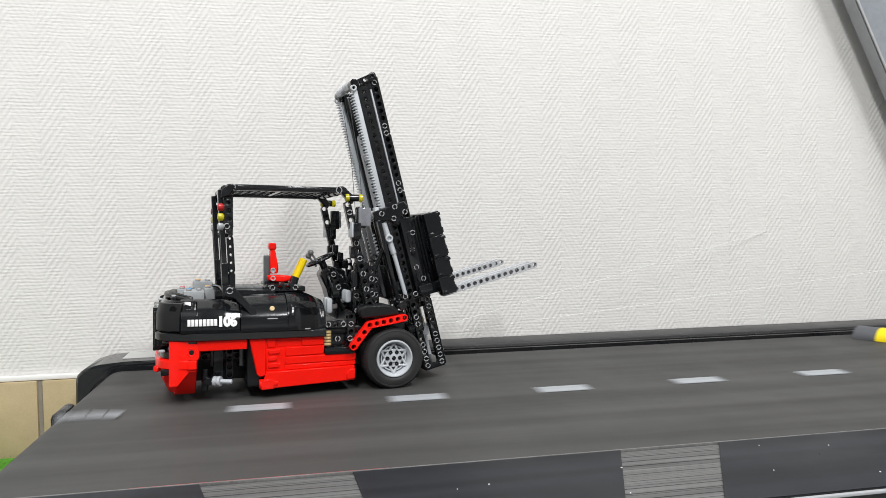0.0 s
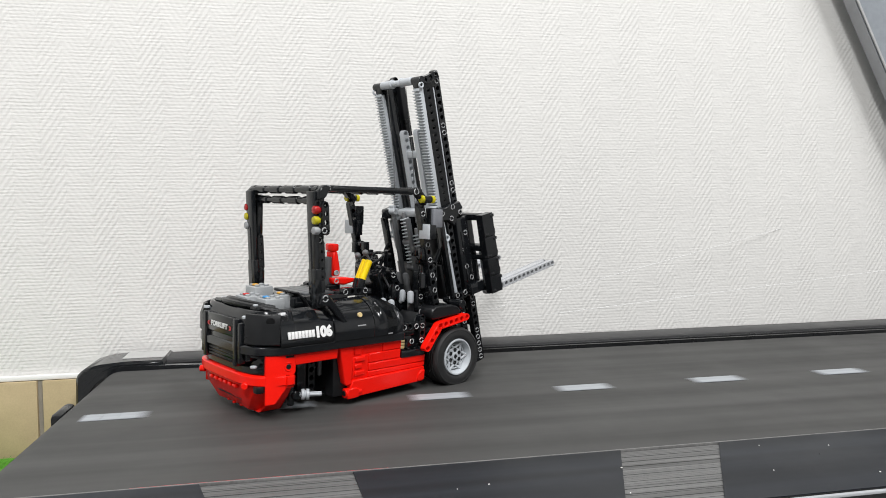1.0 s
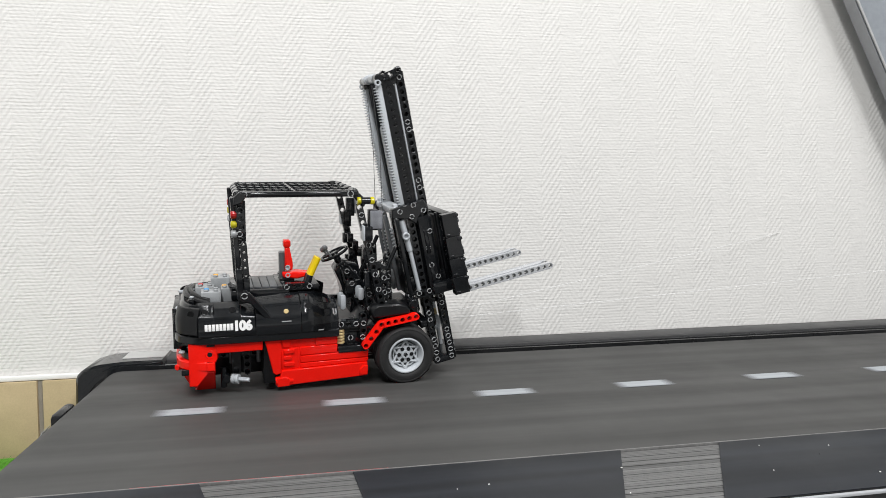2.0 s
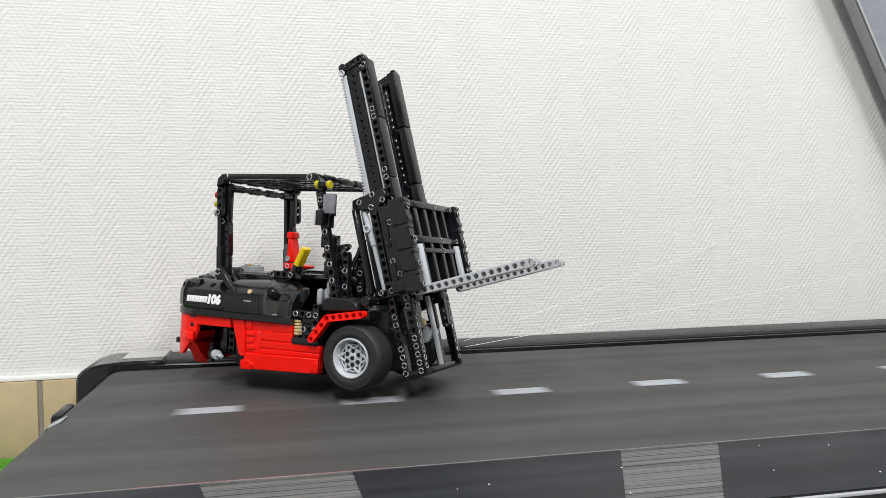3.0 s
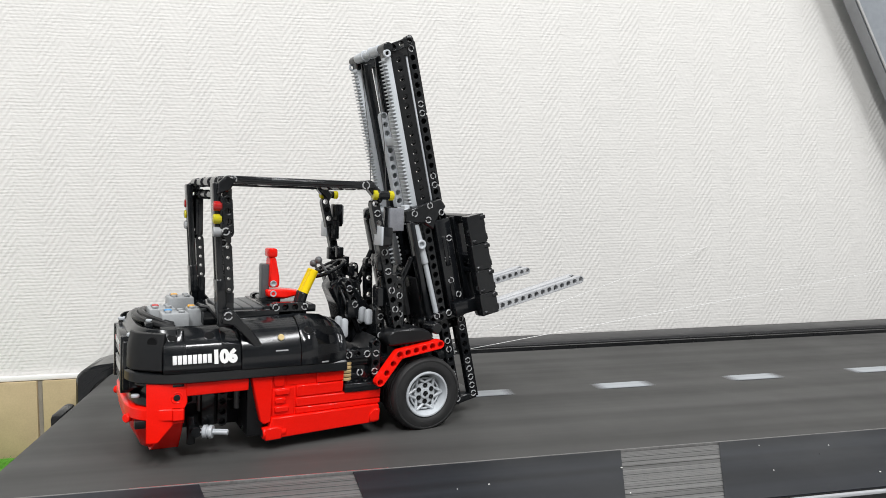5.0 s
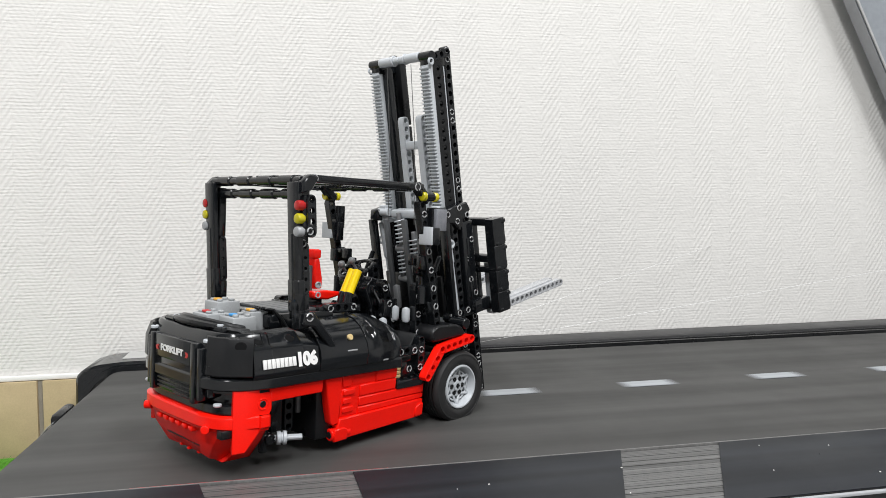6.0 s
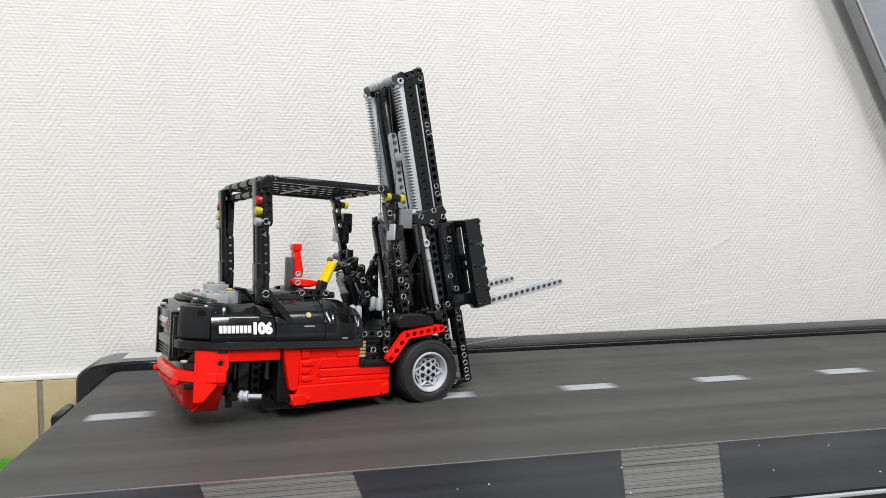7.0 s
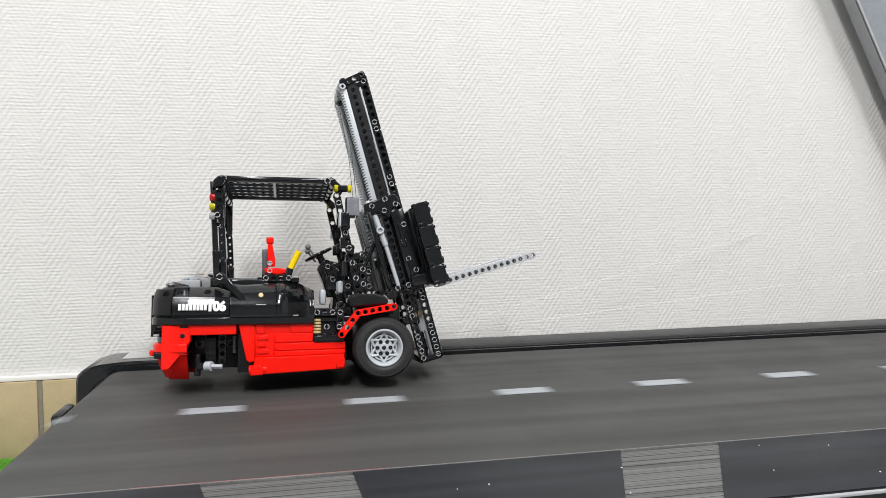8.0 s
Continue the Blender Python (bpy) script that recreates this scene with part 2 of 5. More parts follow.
def pin(parent, material, p, side, r=3.0):
    """End of a connector pin: a slotted ring standing proud of a beam; alike pins share one mesh."""
    key = (r, material.name)
    if key not in PIN:
        bm = bmesh.new()
        k, n = 5, 7
        for half in (0.32, 0.32 + math.pi):           # split rim with its two slots
            v = []
            for i in range(n + 1):
                u = half + (math.pi - 0.64) * i / n
                v.append([bm.verts.new(((r - 0.55 + 0.55 * math.cos(w)) * math.cos(u), (r - 0.55 + 0.55 * math.cos(w)) * math.sin(u), 0.15 + 0.5 * math.sin(w)))
                          for w in (2 * math.pi * j / k for j in range(k))])
            for c, d in zip(v, v[1:]):
                for j in range(k):
                    bm.faces.new((c[j], d[j], d[(j + 1) % k], c[(j + 1) % k]))
            bm.faces.new(v[0])
            bm.faces.new(v[-1][::-1])
        core = len(bm.faces)
        lathe(bm, [(r, -1.0), (r, 0.05), (1.6, 0.05), (1.4, -0.9)], None, 12, caps=True)
        bm.faces.ensure_lookup_table()
        for f in bm.faces[core:]:
            f.material_index = 1
        bmesh.ops.scale(bm, vec=(0.001, 0.001, 0.001), verts=bm.verts)
        bmesh.ops.recalc_face_normals(bm, faces=bm.faces)
        PIN[key] = bpy.data.meshes.new("pin")
        bm.to_mesh(PIN[key])
        bm.free()
        # the rim takes the glint colour, the core stays black
        PIN[key].materials.append(material)
        PIN[key].materials.append(black if material is pin_mat else material)
    ob = new("pin", PIN[key])
    roll = Matrix.Rotation(math.sin(p[0] * 7.1 + p[1] * 3.3 + p[2] * 5.7) * 3.0, 4, "Z").to_quaternion()
    ob.parent = parent
    ob.rotation_mode = "QUATERNION"
    ob.location, ob.rotation_quaternion = Vector(p) * 0.001, Vector(side).to_track_quat("Z", "Y") @ roll
    return ob


def part(name, bm, material, parent=None, label="", mm=True, smooth=True):
    if mm:
        bmesh.ops.scale(bm, vec=(0.001, 0.001, 0.001), verts=bm.verts)
        bmesh.ops.remove_doubles(bm, verts=bm.verts, dist=0.00002)
    bmesh.ops.recalc_face_normals(bm, faces=bm.faces)
    me = bpy.data.meshes.new(name)
    bm.to_mesh(me)
    bm.free()
    me.materials.append(material)
    if smooth:
        me.shade_smooth()
        me.set_sharp_from_angle(angle=radians(38))
    ob = new(name, me)
    ob.parent = parent
    if label:
        tagged(ob, label)
    return ob


def piece(name, material, parent, fn, *a, label="", **k):
    """One part from one shape call."""
    bm = bmesh.new()
    fn(bm, *a, **k)
    return part(name, bm, material, parent, label)


def words(name, body, size, m, material, parent, width=0.0, weight=0.05):
    """Raised lettering in the built-in font, turned into a mesh; size and place in millimetres."""
    cu = bpy.data.curves.new(name, "FONT")
    cu.body, cu.size, cu.extrude, cu.offset = body, size, 0.12, weight * size
    cu.space_character = 0.95
    cu.align_x, cu.align_y, cu.resolution_u = "CENTER", "CENTER", 3
    tmp = new("lettering_draft", cu)
    me = bpy.data.meshes.new_from_object(tmp.evaluated_get(bpy.context.evaluated_depsgraph_get()))
    bpy.data.objects.remove(tmp)
    bpy.data.curves.remove(cu)
    bm = bmesh.new()
    bm.from_mesh(me)
    bpy.data.meshes.remove(me)
    if width:
        xs = [v.co.x for v in bm.verts]
        bmesh.ops.scale(bm, vec=(width / (max(xs) - min(xs)), 1, 1), verts=bm.verts)
    bm.transform(m)
    return part(name, bm, material, parent, smooth=False)



# ---- the room ----
def slab(name, mat, *a, kind="structure", label="", mm=False):
    bm = bmesh.new()
    box(bm, *a)
    ob = part(name, bm, mat, None, "", mm=mm, smooth=False)
    return tagged(ob, label, kind=kind)


WALL = 0.228
slab("floor", floor_mat, -2.2, 2.8, -5.5, WALL, -0.1, 0.0, label="plain grey tiled floor under the treadmill")
slab("wall_north", wall_mat, -2.3, 2.9, WALL, WALL + 0.12, -0.1, 2.7, label="white wall with embossed herringbone wallpaper")
# unseen walls and ceiling; grey and distance set to darken reflections in black plastic
slab("wall_south", room_mat, -2.3, 2.9, -5.62, -5.5, -0.1, 2.7, label="unseen plain grey wall added to close the room")
slab("wall_west", room_mat, -2.32, -2.2, -5.5, WALL, -0.1, 2.7, label="unseen plain grey wall added to close the room")
slab("wall_east", room_mat, 2.8, 2.92, -5.5, WALL, -0.1, 2.7, label="unseen plain grey wall added to close the room")
slab("ceiling", room_mat, -2.2, 2.8, -5.5, WALL, 2.6, 2.7, label="unseen plain grey ceiling added to close the room")


def ceiling_lamp(x, y):
    lamp = tagged(new("ceiling_lamp"), "white rectangular tube lamp under the ceiling", "lamp", "ceiling lamps")
    lamp.location = (x, y, 2.6)
    bm = bmesh.new()
    rbox(bm, -0.17, 0.17, -0.58, 0.58, -0.06, 0.0, 0.01)
    part("housing", bm, lamp_mat, lamp, mm=False)
    bm = bmesh.new()
    box(bm, -0.15, 0.15, -0.56, 0.56, -0.064, -0.061)
    part("reflector", bm, white_print, lamp, mm=False)


for lx, ly in LAMPS:
    ceiling_lamp(lx, ly)

base = tagged(new("baseboard"), "sand-coloured tile skirting with grey joints", kind="structure")
bm = bmesh.new()
box(bm, -2.2, 2.8, WALL - 0.004, WALL - 0.0005, 0.0, 0.100)
part("grout", bm, grout_mat, base, mm=False, smooth=False)
bm = bmesh.new()
rbox(bm, -2.2, 2.8, WALL - 0.006, WALL - 0.0003, 0.100, 0.1065, 0.0015)
part("caulk_line", bm, caulk_mat, base, mm=False)
bm = bmesh.new()
rbox(bm, 0.0, 0.2935, -0.0085, -0.001, 0.0, 0.0995, 0.0012)
first = part("tile", bm, tile_mat, base, mm=False)
first.location = (-0.3205 - 0.300, WALL, 0)
for i in range(-5, 10):
    if i:
        o = new("tile", first.data)
        o.parent, o.location = base, (-0.3205 + 0.300 * (i - 1), WALL, 0)


# artificial turf on the floor behind the treadmill's end
def turf():
    bm = bmesh.new()
    rnd = random.Random(4)
    box(bm, -0.62, -0.338, 0.06, WALL - 0.012, 0.0005, 0.004)
    for _ in range(6000):
        x, y = rnd.uniform(-0.615, -0.342), rnd.uniform(0.065, WALL - 0.016)
        a, h, w = rnd.uniform(0, 6.28), rnd.uniform(0.004, 0.008), rnd.uniform(0.0005, 0.0009)
        lx, ly = rnd.uniform(-0.006, 0.006), rnd.uniform(-0.006, 0.006)
        c, s = math.cos(a) * w, math.sin(a) * w
        bm.faces.new([bm.verts.new(p) for p in ((x - c, y - s, 0.003), (x + c, y + s, 0.003), (x + lx + c * 0.3, y + ly + s * 0.3, h), (x + lx - c * 0.3, y + ly - s * 0.3, h))])
    return tagged(part("turf_mat", bm, grass_mat, None, mm=False, smooth=False), "bright green artificial turf mat on the floor", "turf", kind="stuff")


turf()

# ---- the treadmill ----
tread = tagged(new("treadmill"), "black treadmill with running grey belt and taped foot rails", "treadmill")
LEFT, R, SPAN = -0.207, 0.0250, 1.537      # left roller's axis, belt's bend, distance of the rollers
RIGHT = LEFT + SPAN
Y0, Y1 = -0.290, 0.139                     # belt's edges


def loop(s, r=R):
    """Place and slope on the belt's loop, s metres along it from the right end of the upper run."""
    arc = math.pi * R
    s %= 2 * (SPAN + arc)
    if s < SPAN:
        return RIGHT - s, BELT + r - R, 0.0
    s -= SPAN
    if s < arc:
        a = s / R
        return LEFT - r * math.sin(a), BELT - R + r * math.cos(a), a
    s -= arc
    if s < SPAN:
        return LEFT + s, BELT - R - r, math.pi
    a = (s - SPAN) / R
    return RIGHT + r * math.sin(a), BELT - R - r * math.cos(a), math.pi + a


def belt_mesh():
    bm = bmesh.new()
    total = 2 * (SPAN + math.pi * R)
    stops = [SPAN * i / 24 for i in range(24)] + [SPAN + math.pi * R * i / 16 for i in range(16)]
    stops += [s + total / 2 for s in stops]
    rows = []
    for s in stops:
        x, z, _ = loop(s)
        u, w, _ = loop(s, R - 0.0022)
        rows.append([bm.verts.new(p) for p in ((x, Y0, z), (x, Y1, z), (u, Y1, w), (u, Y0, w))])
    for a, b in zip(rows, rows[1:] + rows[:1]):
        for i in range(4):
            bm.faces.new((a[i], a[(i + 1) % 4], b[(i + 1) % 4], b[i]))
    return part("belt", bm, belt_mat, tread, "dark grey rubber running belt", mm=False)


belt_mesh()
for rx in (LEFT, RIGHT):
    bm = bmesh.new()
    cyl(bm, (rx, Y0 - 0.006, BELT - R), (rx, Y1 + 0.006, BELT - R), R - 0.0026, 32)
    part("roller", bm, lip_mat, tread, mm=False)
bm = bmesh.new()
rbox(bm, -0.2455, -0.2332, 0.0, 0.05, BELT - 0.05, BELT - 0.0125, 0.005)
part("tail_bracket", bm, black_matt, tread, "black bracket behind the rear roller", mm=False)
bm = bmesh.new()
rbox(bm, LEFT + 0.03, RIGHT - 0.03, Y0, Y1, BELT - 0.021, BELT - 0.0026, 0.002)
part("deck", bm, black_matt, tread, mm=False)

TOP = BELT + 0.008
# near foot rail
bm = bmesh.new()
rbox(bm, -0.262, 1.40, -0.392, Y0 + 0.003, BELT - 0.075, TOP - 0.0016, 0.004)
part("foot_rail", bm, rail_mat, tread, "black plastic foot rail", mm=False)
bm = bmesh.new()
rnd = random.Random(2)
y = -0.388
while y < -0.2905:
    w = rnd.uniform(0.0018, 0.0034)
    box(bm, -0.255, 1.39, y, min(y + w, -0.2875), TOP - 0.0025, TOP + rnd.uniform(-0.0004, 0.0001))
    y += w + rnd.uniform(0.0002, 0.0005)
part("ribbed_tread", bm, rib_mat, tread, "worn grey ribbed rail surface", mm=False, smooth=False)


def grip(x0, x1, x2, x3):
    """A patch of tape across the near rail: x0, x1 at the belt, x2, x3 at the outer edge."""
    bm = bmesh.new()
    a = [bm.verts.new(p) for p in ((x0, -0.2874, TOP + 0.0002), (x1, -0.2874, TOP + 0.0002), (x3, -0.3905, TOP + 0.0002), (x2, -0.3905, TOP + 0.0002))]
    b = [bm.verts.new(v.co + Vector((0, 0, 0.0007))) for v in a]
    bm.faces.new(b)
    bm.faces.new(a[::-1])
    for i in range(4):
        bm.faces.new((a[i], a[(i + 1) % 4], b[(i + 1) % 4], b[i]))
    return part("grip_tape", bm, tape_mat, tread, "dark smooth tape patch", mm=False, smooth=False)


grip(-0.250, -0.066, -0.250, -0.040)
grip(0.035, 0.232, 0.041, 0.188)
grip(0.312, 1.38, 0.252, 1.38)
bm = bmesh.new()
rbox(bm, -0.25, 1.40, -0.3955, -0.3925, TOP - 0.0016, TOP + 0.0004, 0.0005)
part("edge_trim", bm, steel_dark, tread, "bright trim along the rail's outer edge", mm=False)
bm = bmesh.new()
rbox(bm, -0.25, 1.40, -0.2872, -0.2856, TOP - 0.0025, TOP + 0.0012, 0.0004)
part("inner_trim", bm, dim_trim, tread, mm=False)
bm = bmesh.new()
rbox(bm, -0.11, 0.06, -0.2856, -0.2842, TOP - 0.003, TOP + 0.0008, 0.0003)
part("red_edge", bm, red_print, tread, "thin red line on the rail's edge", mm=False)

rnd = random.Random(9)
for _ in range(15):
    sx, sy_ = rnd.uniform(0.05, 0.62), rnd.uniform(-0.385, -0.292)
    bm = bmesh.new()
    rbox(bm, sx, sx + rnd.uniform(0.0006, 0.0015), sy_, sy_ + rnd.uniform(0.0004, 0.0009), TOP + 0.0006, TOP + 0.0014, 0.0002, seg=1)
    part("crumb", bm, caulk_mat if rnd.random() < 0.75 else black_matt, tread, mm=False)

# far foot rail, groove and lip
bm = bmesh.new()
rbox(bm, -0.205, 1.40, 0.162, 0.214, BELT - 0.075, TOP, 0.004)
part("foot_rail", bm, rail_mat, tread, "black plastic foot rail", mm=False)
# groove floor and wall blackened to stand in for the shade in the gap
bm = bmesh.new()
rbox(bm, -0.205, 1.40, Y1 + 0.001, 0.163, BELT - 0.075, BELT - 0.045, 0.002)
rbox(bm, -0.205, 1.40, 0.1575, 0.1618, BELT - 0.05, BELT + 0.0045, 0.001)
part("groove_shade", bm, black_matt, tread, "groove beside the belt, blackened for the shade inside it", mm=False)
bm = bmesh.new()
rbox(bm, -0.16, 1.40, 0.1566, 0.1574, BELT + 0.0012, BELT + 0.0022, 0.0002)
part("edge_lip", bm, dim_trim, tread, "worn thin lip", mm=False)
# end cap over the left roller
bm = bmesh.new()
prism(bm, [(-0.262, BELT - 0.075), (-0.2605, BELT - 0.006), (-0.252, BELT + 0.003), (-0.235, BELT + 0.0075), (-0.205, BELT + 0.0100), (-0.160, BELT + 0.0100), (-0.158, BELT - 0.075)], 0.145, 0.2165, 0.003)
part("end_cap", bm, black, tread, "moulded black plastic end cap", mm=False)
bm = bmesh.new()
arc = [(LEFT - 0.053 * math.sin(a), BELT - 0.058 + 0.064 * math.cos(a)) for a in [i * math.pi / 20 for i in range(0, 11)]]
arc.insert(0, (-0.06, BELT + 0.003))
inn = [(LEFT - 0.044 * math.sin(a), BELT - 0.048 + 0.046 * math.cos(a)) for a in [i * math.pi / 20 for i in range(0, 11)]]
prism(bm, arc + inn[::-1] + [(-0.06, BELT - 0.002)], 0.1395, 0.147, 0.0)
part("cap_lip", bm, black, tread, mm=False)
bm = bmesh.new()
t = bmesh.new()
box(t, -0.212, -0.163, 0.166, 0.209, BELT + 0.0098, BELT + 0.0106)
merge(bm, t)
part("sticker", bm, sticker_mat, tread, "pale grey sticker on the end cap", mm=False, smooth=False)
bm = bmesh.new()
rbox(bm, -0.20, 1.38, -0.38, -0.30, 0.02, BELT - 0.07, 0.004)
rbox(bm, -0.20, 1.38, 0.15, 0.205, 0.02, BELT - 0.07, 0.004)
part("frame", bm, black_matt, tread, mm=False)
for fx in (-0.15, 1.3):
    for fy in (-0.34, 0.178):
        bm = bmesh.new()
        cyl(bm, (fx, fy, 0.0), (fx, fy, 0.024), 0.02, 16)
        part("foot", bm, rubber, tread, mm=False)


# leaning upright on the far rail
def upright():
    lean = Matrix.Translation((1.0860, 0.178, BELT)) @ Matrix.Rotation(-math.atan(0.5248), 4, "Y")
    bm = bmesh.new()
    rbox(bm, 0.0, 0.095, 0.002, 0.0265, -0.06, 1.15, 0.004)
    bm.transform(lean)
    ob = part("upright", bm, steel, tread, "grey leaning upright of the treadmill", mm=False)
    # pale non-metal strip that stands in for the edge's bright reflection
    bm = bmesh.new()
    rbox(bm, -0.0012, 0.0020, 0.0, 0.0022, -0.06, 1.15, 0.0006)
    bm.transform(lean)
    part("edge_strip", bm, lip_mat, ob, "pale edge strip with its bright glint put into the colour", mm=False)
    # thin sheet over the side face; its separate grey imitates how light falls there
    bm = bmesh.new()
    rbox(bm, -0.0010, 0.0004, 0.0045, 0.0260, -0.06, 1.15, 0.0005)
    bm.transform(lean)
    part("side_face_tone", bm, steel_dark, ob, "side face of the upright with its shading put into the colour", mm=False)


upright()

# white tape dashes on the belt, each in short stiff lengths so that it goes round the roller
PITCH, BITS, BIT = 2 * (SPAN + math.pi * R) / 21, 4, 0.0133
bm = bmesh.new()
box(bm, -BIT / 2, BIT / 2, -0.0105, 0.0105, 0.0002, 0.0007)
bit_mesh = part("dash_piece", bm, dash_mat, tread, mm=False)
dashes = []
for i in range(21):
    for j in range(BITS):
        o = bit_mesh if not dashes else new("dash_piece", bit_mesh.data)
        o.parent = tread
        if not dashes:
            tagged(o, "white tape dash on the belt")
        dashes.append((o, i * PITCH + (j - 1.5) * BIT))

# ---- the speed bump and the green ball ----
hump = tagged(new("speed_bump"), "half-round grey pipe striped with yellow tape lying on the belt", "speed bump")


def half_tube(bm, x0, x1, r0, r1, squash=0.86, n=18):
    cut = []
    for x in (x0, x1):
        o = [bm.verts.new((x, -r1 * math.cos(math.pi * i / n), r1 * squash * math.sin(math.pi * i / n))) for i in range(n + 1)]
        q = [bm.verts.new((x, -r0 * math.cos(math.pi * i / n), r0 * squash * math.sin(math.pi * i / n))) for i in range(n + 1)]
        cut.append((o, q))
    (a, b), (c, d) = cut
    for i in range(n):
        bm.faces.new((a[i], a[i + 1], c[i + 1], c[i]))
        bm.faces.new((b[i], d[i], d[i + 1], b[i + 1]))
        bm.faces.new((a[i], b[i], b[i + 1], a[i + 1]))
        bm.faces.new((c[i], c[i + 1], d[i + 1], d[i]))
    for i in (0, n):
        bm.faces.new((a[i], c[i], d[i], b[i]))


bm = bmesh.new()
half_tube(bm, -174, 174, 16.6, 19.0)
part("pipe", bm, bump_grey, hump, "grey half pipe")
for i in range(5):
    bm = bmesh.new()
    half_tube(bm, -128 + 64 * i - 16, -128 + 64 * i + 16, 19.0, 19.4)
    part("stripe", bm, bump_yellow, hump, "yellow tape stripe")
ball = bmesh.new()
bmesh.ops.create_uvsphere(ball, u_segments=24, v_segments=14, radius=7.5)
ball = tagged(part("ball", ball, green_ball), "small bright green plastic ball", "ball")


# ---- tether strings ----
def tether():
    bm = bmesh.new()
    pipe(bm, [(0, 0, -i * 40.0) for i in range(19)], 0.28, 6)
    return tagged(part("tether_string", bm, string_mat), "thin pale string tied to the toy forklift's mast", "string", "tether strings")


strings = [tether(), tether()]



# ---- the toy forklift, in millimetres: x ahead, z up, origin under the front axle ----
lift = tagged(new("toy_forklift"), "red and black construction-brick forklift without rear wheels on the belt", "toy forklift")
W = 66.0


def outline(inset=0.0, front=-73.0, half=W + 4, back=0.0, fine=True):
    """Plan of the body with its rounded tail."""
    h = half - inset
    side = [(front, -h), (-198, -h), (-215, -h + 4), (-229 + inset * 0.6 + back, -h + 13), (-235.5 + inset * 0.9 + back, -h + 28), (-237 + inset + back, -h + 50)]
    pts = side + [(x, -y) for x, y in reversed(side)]
    if not fine:
        return pts
    out = [Vector((*q, 0)) for q in pts[:2]]
    for i in range(1, len(pts) - 2):            # smooth curve through the tail's points
        a, b, c, d = (Vector((*pts[k], 0)) for k in (i - 1, i, i + 1, i + 2))
        if i == 1:
            a = b * 2 - c
        if i == len(pts) - 3:
            d = c * 2 - b
        for k in range(1, 5):
            u = k / 4
            out.append(0.5 * (2 * b + (c - a) * u + (2 * a - 5 * b + 4 * c - d) * u * u + (3 * b - a - 3 * c + d) * u ** 3))
    out.append(Vector((*pts[-1], 0)))
    return [(v.x, v.y) for v in out]


def stack(bm, levels):
    """Closed shell through plans at rising heights: (z, plan)."""
    rings = [[bm.verts.new((x, y, z)) for x, y in plan] for z, plan in levels]
    n = len(rings[0])
    for a, b in zip(rings, rings[1:]):
        for i in range(n):
            bm.faces.new((a[i], a[(i + 1) % n], b[(i + 1) % n], b[i]))
    bm.faces.new(rings[0][::-1])
    bm.faces.new(rings[-1])


# chassis and inner works
bm = bmesh.new()
rbox(bm, -150, -42, -58, 58, 11, 60, 1.5)
rbox(bm, -228, -148, -26, 26, 14, 62, 1.5)
rbox(bm, -24, 22, -38, 38, 18, 80, 2)
rbox(bm, -205, -150, -44, 44, 50, 62, 1)
part("chassis", bm, black_matt, lift, "black chassis core")
for sy in (-1, 1):
    bm = bmesh.new()
    beam(bm, (-190, sy * 34, 40), (-150, sy * 34, 40), (0, 1, 0))
    beam(bm, (-166, sy * 42, 22), (-166, sy * 42, 54), (0, 1, 0))
    rbox(bm, -182, -172, sy * 30, sy * 46, 20, 50, 1)
    part("axle_carrier", bm, black, lift)
    bm = bmesh.new()
    cyl(bm, (-187, sy * 30, 18), (-187, sy * 54, 18), 4.2)
    cyl(bm, (-190, sy * 48, 8), (-190, sy * 48, 30), 3.2)
    part("axle_hub", bm, black, lift)
    bm = bmesh.new()
    steer = Matrix.Translation((-187, sy * 50, 18)) @ Matrix.Rotation(radians(-27.5 if sy < 0 else 152.5), 4, "Z")
    rbox(bm, 0, 25, -2.2, 2.2, -0.8, 0.8, 0.3, steer)
    rbox(bm, 0, 25, -0.8, 0.8, -2.2, 2.2, 0.3, steer)
    lathe(bm, [(2, 6), (5.0, 6.3), (5.2, 9), (4.0, 9.4), (4.0, 10.6), (5.2, 11), (5.0, 13.4), (2, 13.6)], steer @ Matrix.Rotation(radians(90), 4, "Y"), 18)
    part("bare_axle", bm, grey, lift, "light grey stub axle with no wheel")
    bm = bmesh.new()
    rbox(bm, -184, -178, sy * 36, sy * 40, 30, 48, 1)
    part("steering_link", bm, mid_grey, lift)
    piece("steering_rod", mid_grey, lift, cyl, (-154, sy * 40, 48), (-154, sy * 40, 30), 2.2)

